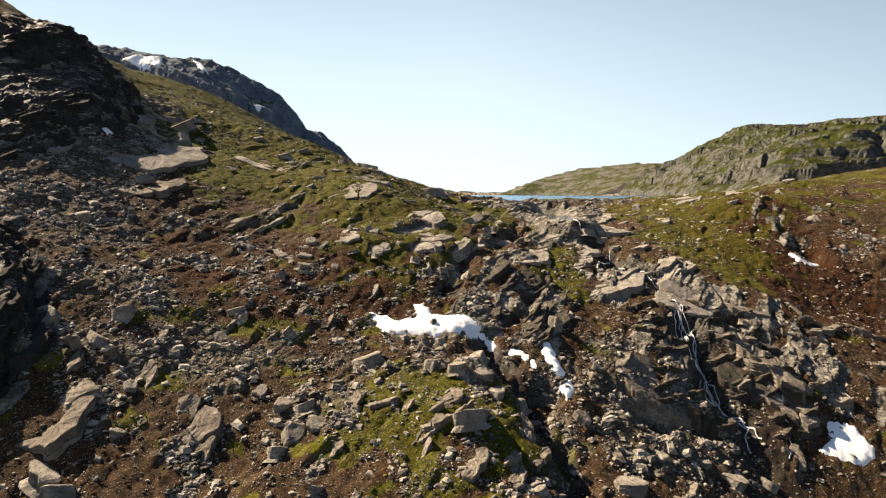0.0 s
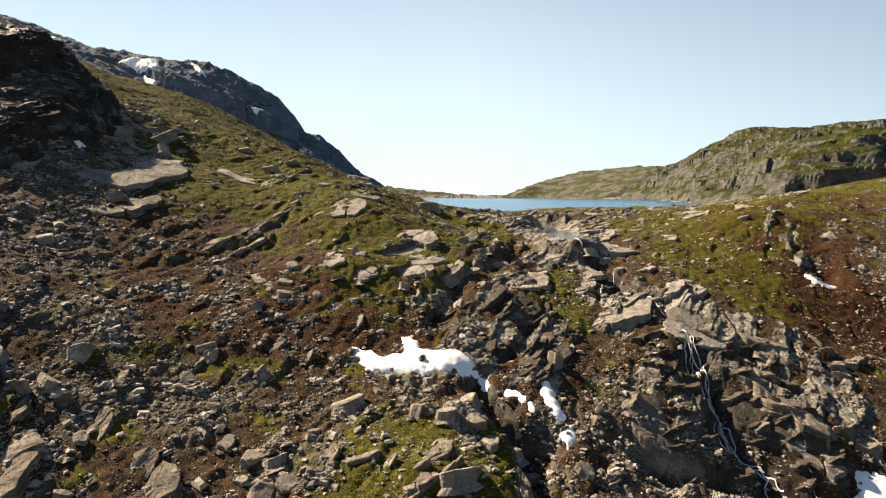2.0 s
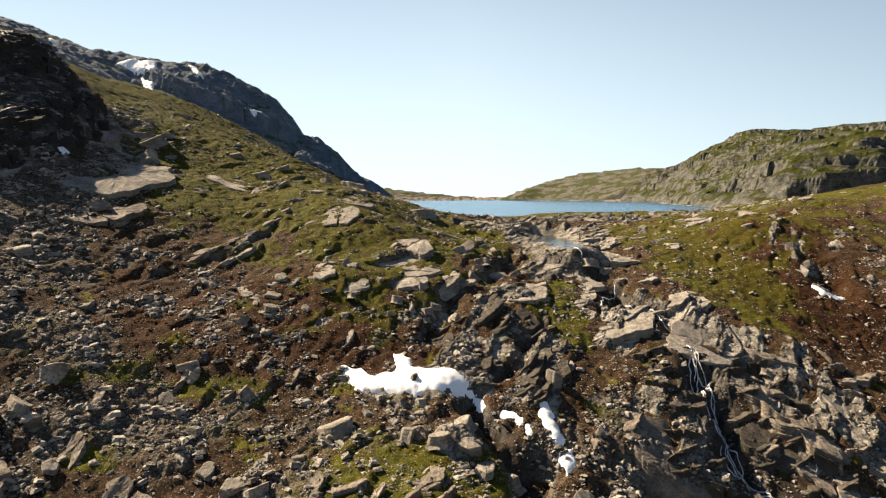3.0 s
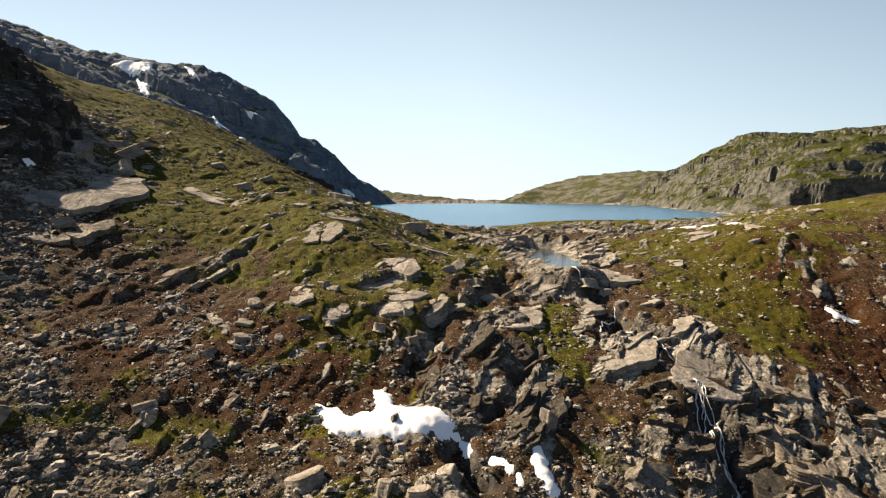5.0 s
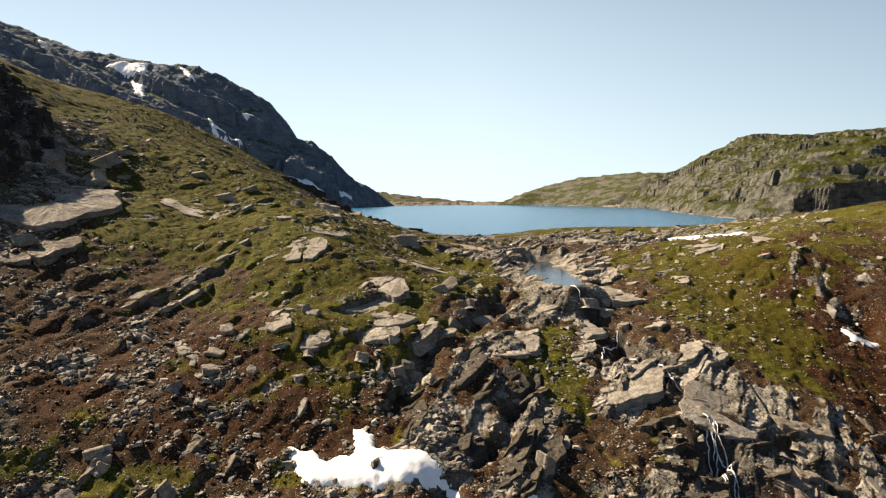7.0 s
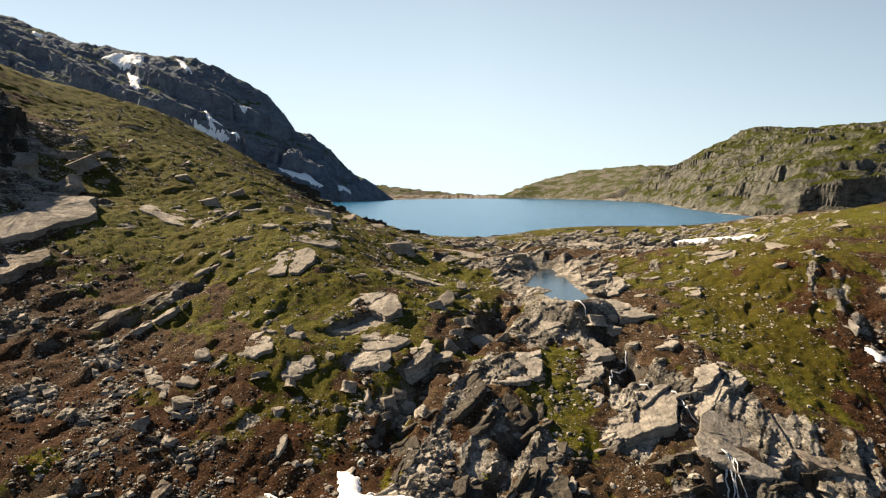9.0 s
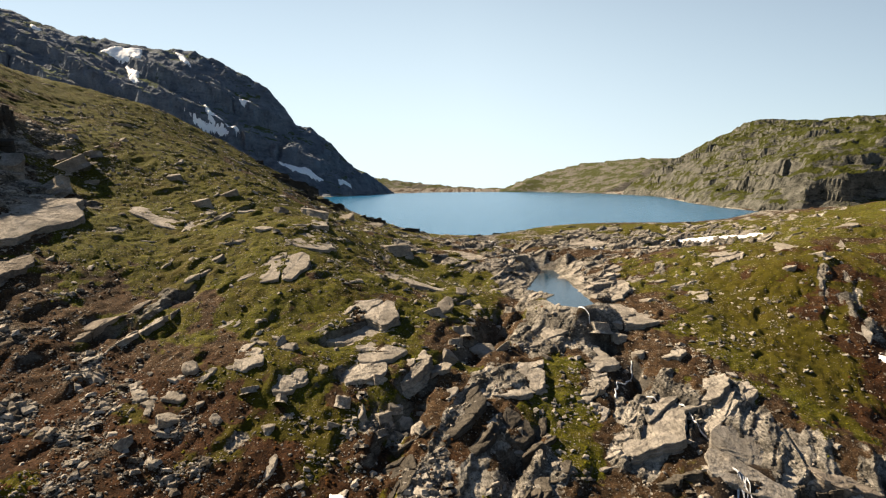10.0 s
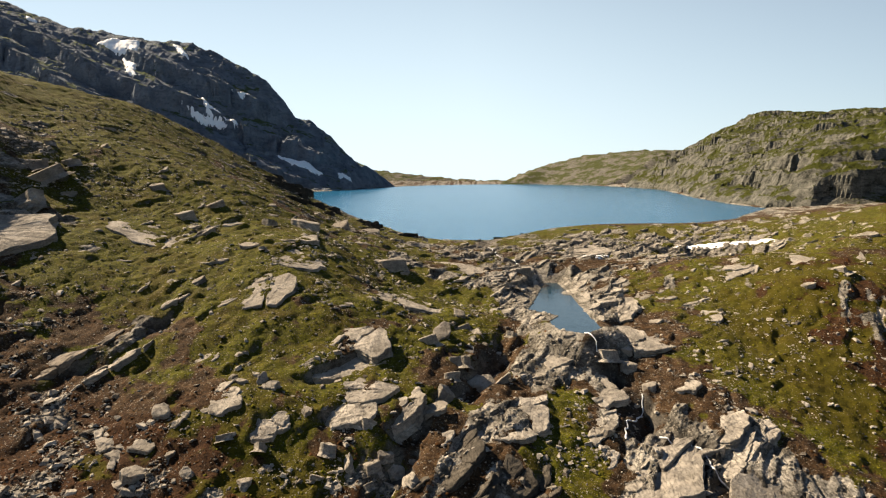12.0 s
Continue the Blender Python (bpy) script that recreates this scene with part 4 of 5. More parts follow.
def block_shape(ring, rng, spacing, roof, floor_at, seed, bedded=1.0):
    """One block of bedded rock: an angular outline with worn corners, walls in beds, a nearly flat roof."""
    pts = []
    for k, (bx, by) in enumerate(ring):
        (ax, ay), (cx, cy) = ring[k - 1], ring[(k + 1) % len(ring)]
        w = rng.uniform(0.06, 0.2)
        pts += [(bx + (ax - bx) * w, by + (ay - by) * w), (bx + (cx - bx) * w, by + (cy - by) * w)]
    dense = []
    for (ax, ay), (bx, by) in zip(pts, pts[1:] + pts[:1]):
        n = max(1, round(math.hypot(bx - ax, by - ay) / spacing))
        dense += [(ax + (bx - ax) * k / n, ay + (by - ay) * k / n) for k in range(n)]
    p = np.array(dense)
    mid = p.mean(0)
    out = p - mid
    r = np.maximum(np.linalg.norm(out, axis=1), 0.05)
    worn = 0.26 * fbm(p[:, 0], p[:, 1], 1.6, 3, seed) + 0.16 * r.mean() * fbm(p[:, 0], p[:, 1], 0.3 + 0.8 * r.mean(), 2, seed + 3)
    rows = []
    z_foot = None
    for depth, inset in ((2.2, -0.35), (1.62, rng.uniform(-0.28, -0.05)), (1.55, rng.uniform(0.02, 0.16)), (1.0, rng.uniform(-0.1, 0.05)), (0.93, rng.uniform(0.05, 0.18)),
                         (0.46, rng.uniform(-0.06, 0.02)), (0.40, rng.uniform(0.04, 0.14)), (0.11, 0.0), (0.0, 0.14)):
        q = mid + out * (1 - np.clip((inset * (bedded if 0 < depth < 2 else 1) + worn * (1 if depth < 2 else 0)) / r, -0.5, 0.6))[:, None]
        z = roof(q[:, 0], q[:, 1]) - depth
        if depth == 2.2:
            z = np.minimum(z, floor_at(q[:, 0], q[:, 1]) - 0.5)
        rows.append(np.column_stack([q, z]))
    for share in (0.72, 0.42, 0.16):
        q = mid + out * share
        rows.append(np.column_stack([q, roof(q[:, 0], q[:, 1])]))
    n = len(p)
    verts = np.concatenate(rows + [np.array([[mid[0], mid[1], roof(mid[None, 0], mid[None, 1])[0]]])])
    faces = []
    for k in range(len(rows) - 1):
        for i in range(n):
            j = (i + 1) % n
            faces.append((k * n + i, k * n + j, (k + 1) * n + j, (k + 1) * n + i))
    top = (len(rows) - 1) * n
    faces += [(top + i, top + (i + 1) % n, len(verts) - 1) for i in range(n)]
    return verts, faces, rows[8]


def slab(row, seed, label, material=None, follow=0.93, whole=None, size=None):
    """An outcrop of jointed bedrock: blocks flush with the turf on the high side, with a steep step on the low side."""
    x0, y0, half_l, half_w, turn, thick = row
    rng = random.Random(seed)
    half_w = 1.18 * max(half_w, 0.18 * half_l)
    spacing = 0.5 if y0 < 185 else 0.7 if y0 < 240 else 1.0
    c, s = math.cos(radians(turn)), math.sin(radians(turn))
    low_side = 1 if s * 0.75 + c * 0.66 > 0 else -1
    near_end = 1 if s > 0 else -1
    thick = 0.8 * thick if y0 > 140 else thick
    z0, gx, gy = lie(x0, y0, max(half_w, 1.5))
    gx, gy = max(min(gx, 0.9), -0.9), max(min(gy, 0.9), -0.9)

    def floor_at(u, v):
        return on_ground(x0 + u * c - v * s, y0 + u * s + v * c) - z0
    wet_shade = along(np.array([float(x0)]), np.array([float(y0)]), STREAM)[0][0] < 9 and y0 < 142
    material = material or (M_WET_SHADE if wet_shade else M_BROWN if y0 < 128 else M_SLAB)
    parts = []
    size = size or min(max(1.0 * half_w, 1.5), 5.0)
    for number, ring in enumerate(joints(rng, half_l, half_w, size)):
        mu, mv = sum(q[0] for q in ring) / len(ring), sum(q[1] for q in ring) / len(ring)
        rim = (abs(mu / half_l) ** 3 + abs(mv / half_w) ** 3) ** (1 / 3)
        lift = rng.uniform(-0.05, 0.06) * thick - (0.22 * thick * rng.random() if rim > 0.6 else 0) - (0.5 * thick if rng.random() < 0.03 else 0)
        tu, tv = rng.uniform(-0.05, 0.05), rng.uniform(-0.06, 0.06)

        def roof(u, v):
            dx, dy = u * c - v * s, u * s + v * c
            z = follow * (gx * dx + gy * dy) + thick * (0.04 - 0.42 * low_side * v / half_w + 0.22 * near_end * u / half_l)
            z = z + lift + tu * (u - mu) + tv * (v - mv) + 0.17 * thick * fbm(dx + seed, dy, 0.9 * half_w + 1, 3, seed + 5)
            z = ledges(z, (z + 0.35 * low_side * v + 0.3 * fbm(dx + seed, dy, 3, 2, seed + 8)) / 0.7, 0.10, 0.8)
            return z + 0.10 * fbm(dx + seed, dy, 2.4, 2, seed + 6) + 0.05 * fbm(dx + seed, dy, 0.9, 2, seed + 7)
        verts, faces, brow = block_shape(ring, rng, spacing, roof, floor_at, seed + number)
        if np.max(brow[:, 2] - floor_at(brow[:, 0], brow[:, 1])) < 0.10:
            continue
        parts.append((verts, faces))
    if not parts:
        return None
    home = whole.location if whole else Vector((x0, y0, z0))

    def piece(name, verts, faces):
        co = np.column_stack([verts[:, 0] * c - verts[:, 1] * s, verts[:, 0] * s + verts[:, 1] * c, verts[:, 2]]) + np.array((x0 - home[0], y0 - home[1], z0 - home[2]))
        me = bpy.data.meshes.new(name)
        me.from_pydata(co.tolist(), [], faces)
        me.materials.append(material)
        return new(name, me)
    if whole:
        for verts, faces in parts:
            piece("block", verts, faces).parent = whole
        return whole
    if len(parts) == 1:
        ob = piece("rock_outcrop", *parts[0])
    else:
        ob = new("rock_outcrop")
        for verts, faces in parts:
            piece("block", verts, faces).parent = ob
    ob.location = (x0, y0, z0)
    return tagged(ob, label, "rock outcrop", "bedrock outcrops on the slope")


def boulder_mesh(seed):
    """An angular bedded block, broken off the rock above."""
    rng = random.Random(seed)
    corners = rng.randint(4, 7)
    turn = rng.uniform(0, 6.28)
    ring = [(math.cos(a) * r, math.sin(a) * r) for a, r in ((turn + 6.2832 * (k + rng.uniform(-0.28, 0.28)) / corners, rng.uniform(0.78, 1.12)) for k in range(corners))]
    tilt_x, tilt_y, tall = rng.uniform(-0.6, 0.6), rng.uniform(-0.6, 0.6), rng.uniform(0.55, 0.85)
    verts, faces, brow = block_shape(ring, rng, 0.30, lambda u, v: tall + tilt_x * u + tilt_y * v + 0.10 * fbm(u + seed, v, 0.9, 2, seed), lambda u, v: 0 * u - 0.4, seed, 0.1)
    me = bpy.data.meshes.new("boulder")
    me.from_pydata(verts.tolist(), [], faces)
    me.materials.append(M_STONE)
    return me


BOULDER_MESHES = [boulder_mesh(40 + k) for k in range(18)]


def boulder(x, y, width, tall, seed, label, group):
    rng = random.Random(seed)
    z, gx, gy = lie(x, y, max(0.5, width * 0.4))
    ob = new("boulder", BOULDER_MESHES[seed % len(BOULDER_MESHES)])
    s = width * 0.56
    ob.matrix_world = Matrix.Translation((x, y, z)) @ pose(0, 0, 0, rng.uniform(-26, 26), rng.uniform(-26, 26), rng.uniform(0, 360)) @ Matrix.Diagonal((s * rng.uniform(0.85, 1.2), s * rng.uniform(0.6, 1.0), s * tall * rng.uniform(0.5, 0.75), 1))
    return tagged(ob, label, "boulder", group)


def beside(y):
    if y < 125:
        return "in scree and brown heath"
    if y < 175:
        return "among turf and rubble"
    return "on the green slope"


for number, row in enumerate(SLABS_LOW + SLABS_MID + SLABS_HIGH + SLABS_TOP):
    kind = "thick grey-brown" if row[5] > 2.2 else "low pale grey"
    slab(row, 500 + number, f"{kind} jointed bedrock slab {beside(row[1])}")

for number, (bx, by, width, tall) in enumerate(STONES_FOOT + STONES_LOW + STONES_MID + STONES_HIGH + STONES_RISE + STONES_TOP):
    size = "large" if width > 4 else "small" if width < 2 else "middling"
    boulder(bx, by, width, tall, 900 + number, f"{size} angular grey boulder {beside(by)}", "boulders on the slope")


# broad tilted plates on the flank below the crag
slab((-89, 187, 20, 8.5, 66, 4.6), 7100, "broad pale tilted rock plate with patches of turf", M_SLAB, 0.9, size=14)
slab((-81, 170, 11, 4.5, 62, 3.4), 7103, "long brown rock ledge below the tilted plate", M_BROWN, 0.85, size=6)
slab((-57, 167, 11, 2.6, 57, 3.0), 7109, "dark layered rock ledge above a narrow slot", M_BROWN, 0.92, size=5)
slab((-65, 211, 10, 5.5, -12, 2.0), 7106, "flat pale rock plate on the green slope", M_SLAB, 0.95, size=9)


# layered dark ledges along the crags
def crag_ledges():
    made = 0
    for line, rise, width in CRAGS:
        rng = random.Random(71 + made)
        whole = new("crag")
        mx, my = line[len(line) // 2]
        whole.location = (mx, my, lie(mx, my, 2)[0])
        tagged(whole, "dark lichen-covered crag of layered rock ledges above scree", "crag")
        for (ax, ay), (bx, by) in zip(line, line[1:]):
            length = math.hypot(bx - ax, by - ay)
            ex, ey = (bx - ax) / length, (by - ay) / length
            for tier in range(5):
                for k in range(max(1, round(length / 6.5))):
                    run = (k + 0.5 + rng.uniform(-0.4, 0.4)) * length / max(1, round(length / 6.5))
                    inner = -0.4 + 2.4 * tier + rng.uniform(-0.9, 0.9)
                    x, y = ax + ex * run - ey * inner, ay + ey * run + ex * inner
                    slab((x, y, rng.uniform(2.5, 5.0), rng.uniform(1.4, 2.8), math.degrees(math.atan2(ey, ex)) + rng.uniform(-25, 25), rng.uniform(1.6, 3.4)), 6000 + made, "", M_STONE if line is CRAGS[2] else M_DARK_SHADE, 0.45, whole)
                    made += 1


crag_ledges()


# wet ledges that the waterfall runs over
def wet_ledges():
    rng = random.Random(91)
    whole = new("waterfall_crag")
    whole.location = (49, 134, lie(49, 134, 2)[0])
    tagged(whole, "dark wet rock face of stepped ledges behind the waterfall", "crag")
    made = 0
    for y in (118.5, 122, 126, 130, 134.5, 139, 144, 149):
        x = 37 + rng.uniform(0, 3)
        while x < 66:
            if along(np.array([x]), np.array([float(y)]), STREAM)[0][0] > 3.6:
                slab((x, y + 0.12 * (x - 50) + rng.uniform(-1.3, 1.3), rng.uniform(2.2, 4.2), rng.uniform(1.0, 1.9), rng.uniform(-12, 34), rng.uniform(1.4, 2.8)), 6600 + made, "", M_WET_SHADE, 0.4, whole)
            made += 1
            x += rng.uniform(3.6, 6.0)


wet_ledges()


# flat slabs round the pool
for number, row in enumerate([(19, 219, 4.5, 2, 70, 1.2), (34.5, 214, 5, 2.2, 60, 1.2), (34.5, 226, 5, 2, 75, 1.3), (20, 231, 4, 2, 80, 1.2), (35, 238, 5, 2.4, 65, 1.4), (33.5, 202, 4, 2, 50, 1.2), (20.5, 205, 3.5, 1.8, 60, 1.2), (24, 242, 4, 1.6, 75, 1.1), (27.5, 191, 3, 1.6, 40, 1.1)]):
    slab(row, 7000 + number, "flat pale bedrock slab at the edge of the pool")


# low outcrops in the turf on both flanks
def flank_outcrops(count, seed):
    rng = random.Random(seed)
    made = 0
    while made < count:
        x, y = rng.uniform(-150, 150), rng.uniform(150, 345)
        if -28 < x < 52 or (x > 52 and y < 215) or abs(x) > 60 + 0.3 * y or float(base(np.array([x]), np.array([y]))[1][0]) < 8:
            continue
        length = rng.uniform(1.2, 4.2)
        slab((x, y, length, length * rng.uniform(0.35, 0.7), rng.uniform(20, 85), rng.uniform(0.9, 2.2)), 3000 + made * 3, f"low weathered bedrock outcrop {beside(y)}")
        made += 1


flank_outcrops(54, 17)


# small flat outcrops that show through the turf near the stream
def inner_outcrops(count, seed):
    rng = random.Random(seed)
    made = 0
    while made < count:
        x, y = rng.uniform(-62, 62), rng.uniform(128, 312)
        if float(base(np.array([x]), np.array([y]))[1][0]) < 6 or float(outside(np.array([x]), np.array([y]), POOL)[0]) < 4:
            continue
        length = rng.uniform(0.9, 2.9)
        slab((x, y, length, length * rng.uniform(0.4, 0.8), rng.uniform(20, 80), rng.uniform(0.7, 1.5)), 9000 + made * 3, f"small flat bedrock outcrop {beside(y)}")
        made += 1


inner_outcrops(84, 53)


def on_large_slab(x, y):
    """Whether a place lies on one of the large slabs."""
    for sx, sy, half_l, half_w, turn, thick in SLABS_LOW + SLABS_MID + SLABS_HIGH + SLABS_TOP:
        if half_l > 5:
            c, q = math.cos(radians(turn)), math.sin(radians(turn))
            if math.hypot(((x - sx) * c + (y - sy) * q) / (half_l + 1), ((y - sy) * c - (x - sx) * q) / (half_w + 1.5)) < 1.1:
                return True
    return False


def rock_field(name, label, x, y):
    """An empty thing to which the blocks of one stretch of bare rock belong."""
    whole = new(name)
    whole.location = (x, y, lie(x, y, 2)[0])
    return tagged(whole, label, name)


# long ribs of ice-worn bedrock along the stream and round the pool
def bedrock_ribs(count, seed):
    rng = random.Random(seed)
    low = rock_field("bedrock", "pale jointed bedrock ribs along the stream below the pool", 34, 185)
    high = rock_field("bedrock", "pale ice-worn bedrock ribs round the pool and outlet", 42, 262)
    made = 0
    while made < count:
        y = rng.uniform(148, 322)
        x = float(np.interp(y, [148, 170, 200, 245, 322], [44, 36, 28, 34, 46])) + rng.gauss(0, 1) * float(np.interp(y, [148, 200, 260, 322], [12, 11, 17, 30]))
        spot = np.array([x]), np.array([y])
        if float(base(*spot)[1][0]) < 6 or float(outside(*spot, POOL)[0]) < 7 or float(along(*spot, STREAM)[0][0]) < 3.5 or on_large_slab(x, y):
            continue
        if float(covers(*spot)[0][0]) < 0.35:
            continue
        length = rng.uniform(2.5, 6.5)
        slab((x, y, length, length * rng.uniform(0.24, 0.45), rng.uniform(34, 64) - (14 if y > 235 else 0), rng.uniform(1.2, 2.1)), 12000 + made * 3, "", M_SLAB, 0.96, high if y > 225 else low)
        made += 1


bedrock_ribs(66, 83)


# jointed blocks of the broken rock faces beside the waterfall and above the snow
def face_blocks(count, seed, whole, material, x_from, x_to, y_from, y_to, turn_from, turn_to):
    rng = random.Random(seed)
    made = 0
    while made < count:
        x, y = rng.uniform(x_from, x_to), rng.uniform(y_from, y_to)
        if float(along(np.array([x]), np.array([y]), STREAM)[0][0]) < 4 or on_large_slab(x, y):
            continue
        length = rng.uniform(2.2, 5.5)
        slab((x, y, length, length * rng.uniform(0.4, 0.7), rng.uniform(turn_from, turn_to), rng.uniform(2.0, 3.4)), 13000 + seed * 100 + made * 3, "", material, 0.85, whole)
        made += 1


face_blocks(22, 5, rock_field("crag", "brown jointed rock face beside the waterfall", 75, 142), M_BROWN, 57, 94, 122, 162, -35, 20)
face_blocks(18, 6, rock_field("crag", "dark broken rock face above the wide snow patch", 10, 145), M_WET_SHADE, -3, 24, 131, 156, 45, 85)


# broken bedrock in the heath low on the slope
def low_outcrops(count, seed):
    rng = random.Random(seed)
    made = 0
    while made < count:
        x, y = rng.uniform(-72, 62), rng.uniform(90, 130)
        if -24 < x < 22 and y > 110:
            continue
        length = rng.uniform(1.4, 3.6)
        slab((x, y, length, length * rng.uniform(0.45, 0.8), rng.uniform(15, 110), rng.uniform(1.6, 3.0)), 9800 + made * 3, "broken brown-grey bedrock outcrop in rusty heath", M_BROWN, 0.75)
        made += 1


low_outcrops(36, 61)


# pale slabs along the rim before the lake
def rim_outcrops(count, seed):
    rng = random.Random(seed)
    made = 0
    while made < count:
        x, y = rng.uniform(-26, 128), rng.uniform(262, 395)
        if float(base(np.array([x]), np.array([y]))[1][0]) < 4 or (74 < x < 108 and 282 < y < 298):
            continue
        length = rng.uniform(1.8, 5.0)
        slab((x, y, length, length * rng.uniform(0.35, 0.6), rng.uniform(5, 50), rng.uniform(1.2, 2.2)), 9500 + made * 3, "pale ice-worn bedrock slab on the rim before the lake")
        made += 1


rim_outcrops(64, 59)


# dark broken rock along the shore
def shore_rocks():
    rng = random.Random(29)
    for k in range(26):
        t = (k + rng.uniform(-0.3, 0.3)) / 25
        x, y = SHORE[0][0] + (SHORE[1][0] - SHORE[0][0]) * t + rng.uniform(-9, 8), SHORE[0][1] + (SHORE[1][1] - SHORE[0][1]) * t + rng.uniform(-36, 2)
        slab((x, y, rng.uniform(3, 7), rng.uniform(1.8, 3.6), rng.uniform(10, 60), rng.uniform(2.6, 4.6)), 8000 + k, "dark broken bedrock ledge by the lake shore", M_DARK_SHADE, 0.6)


SHORE = ((-84, 372), (-24, 334))
shore_rocks()


# further boulders strewn where the scree lies
def strewn(count, seed):
    rng = np.random.RandomState(seed)
    x, y = rng.uniform(-145, 120, 6000), rng.uniform(86, 320, 6000)
    rock, grass, scree, rust, moss = covers(x, y)
    z, gap = base(x, y)
    fit_here = rng.uniform(0, 1, 6000) < (0.10 + 0.6 * scree + 0.2 * rock) * (gap > 6)
    return x[fit_here][:count], y[fit_here][:count], rng.uniform(0, 1, count)


for number, (bx, by, luck) in enumerate(zip(*strewn(176, 31))):
    boulder(float(bx), float(by), 0.9 + 1.8 * float(luck) ** 3, 0.5 + 0.4 * ((number * 7) % 10) / 10, 2000 + number, f"weathered grey boulder {beside(by)}", "boulders on the slope")


# ---- small stones and tussocks, past counting ----
def shard(seed):
    """A small angular stone: four-sided, tapered, its underside open to the soil."""
    rng = random.Random(seed)
    foot = [(sx * rng.uniform(0.75, 1.1), sy * rng.uniform(0.7, 1.05), -0.5) for sx, sy in ((-1, -1), (1, -1), (1, 1), (-1, 1))]
    lean_x, lean_y = rng.uniform(-0.2, 0.2), rng.uniform(-0.2, 0.2)
    top = [(x * rng.uniform(0.4, 0.85) + lean_x, y * rng.uniform(0.4, 0.85) + lean_y, rng.uniform(0.35, 0.95)) for x, y, z in foot]
    return np.array(foot + top) * 0.8, np.array([(0, 1, 5, 4), (1, 2, 6, 5), (2, 3, 7, 6), (3, 0, 4, 7), (4, 5, 6, 7)])


def scatter(name, shapes, x, y, size, squat, sink, material, seed, smooth=False):
    """Many small pieces as one mesh lying on the land."""
    rng = np.random.RandomState(seed)
    z = on_ground(x, y)
    verts, faces, start = [], [], 0
    pick = rng.randint(0, len(shapes), len(x))
    for k, (v, f) in enumerate(shapes):
        m = np.nonzero(pick == k)[0]
        a, s = rng.uniform(0, 6.283, len(m)), size[m]
        ca, sa = np.cos(a)[:, None], np.sin(a)[:, None]
        sx, sy = (s * rng.uniform(0.7, 1.3, len(m)))[:, None], (s * rng.uniform(0.6, 1.0, len(m)))[:, None]
        tilt_x, tilt_y = rng.uniform(-0.35, 0.35, (len(m), 1)), rng.uniform(-0.35, 0.35, (len(m), 1))
        px, py = v[None, :, 0] * sx, v[None, :, 1] * sy
        pz = v[None, :, 2] * (s * squat * rng.uniform(0.6, 1.2, len(m)))[:, None] + px * tilt_x + py * tilt_y
        co = np.stack([px * ca - py * sa + x[m][:, None], px * sa + py * ca + y[m][:, None], pz + (z[m] + sink * s)[:, None]], 2)
        verts.append(co.reshape(-1, 3))
        faces.append((f[None] + (start + np.arange(len(m)) * len(v))[:, None, None]).reshape(-1, f.shape[1]))
        start += len(m) * len(v)
    verts, faces = np.concatenate(verts), np.concatenate(faces).astype(np.int32)
    me = bpy.data.meshes.new(name)
    me.vertices.add(len(verts))
    me.vertices.foreach_set("co", verts.astype(np.float32).ravel())
    n = faces.shape[1]
    me.loops.add(faces.size)
    me.loops.foreach_set("vertex_index", faces.ravel())
    me.polygons.add(len(faces))
    me.polygons.foreach_set("loop_start", np.arange(0, faces.size, n, dtype=np.int32))
    me.update(calc_edges=True)
    me.polygons.foreach_set("use_smooth", np.full(len(faces), smooth))
    me.materials.append(material)
    return new(name, me)


def stones():
    rng = np.random.RandomState(77)
    n = 1100000
    x, y = rng.uniform(-130, 150, n), 84 + 270 * rng.uniform(0, 1, n) ** 1.35
    rock, grass, scree, rust, moss = covers(x, y)
    z, gap = base(x, y)
    clump = step(-0.3, 0.6, fbm(x, y, 6.0, 4, 707)) * (0.35 + 0.9 * step(-0.35, 0.35, fbm(x, y, 38, 3, 709)))
    want = ((0.20 - 0.08 * step(48, 62, x)) + 0.62 * scree + 0.05 * rust + 0.18 * rock) * (0.10 + 1.3 * clump)
    keep = (rng.uniform(0, 1, n) < want) & (gap > 1.5) & (outside(x, y, POOL) > 0.5)
    x, y = x[keep][:115000], y[keep][:115000]
    size = 0.09 + 0.125 * rng.exponential(1.0, len(x)) + (rng.uniform(0, 1, len(x)) < 0.045) * rng.uniform(0.2, 1.0, len(x))
    size = np.minimum(size, 1.25) * (0.75 + 0.45 * scree[keep][:115000])
    ob = scatter("loose_stones", [shard(700 + k) for k in range(14)], x, y, size, 0.5, 0.10, M_STONE, 5)
    tagged(ob, "loose angular grey stones strewn over heath and scree", "stones", kind="stuff")


stones()


def tuft(seed):
    rng = np.random.RandomState(seed)
    ring = [(math.cos(a) * rng.uniform(0.8, 1.1), math.sin(a) * rng.uniform(0.8, 1.1), -0.3) for a in np.arange(5) * 1.2566]
    mid = [(0.55 * math.cos(a + 0.6) * rng.uniform(0.7, 1.2), 0.55 * math.sin(a + 0.6) * rng.uniform(0.7, 1.2), rng.uniform(0.45, 0.7)) for a in np.arange(5) * 1.2566]
    faces = []
    for k in range(5):
        faces += [(k, (k + 1) % 5, 5 + k), (5 + k, (k + 1) % 5, 5 + (k + 1) % 5), (5 + k, 5 + (k + 1) % 5, 10)]
    return np.array(ring + mid + [(rng.uniform(-0.2, 0.2), rng.uniform(-0.2, 0.2), 0.95)]), np.array(faces)


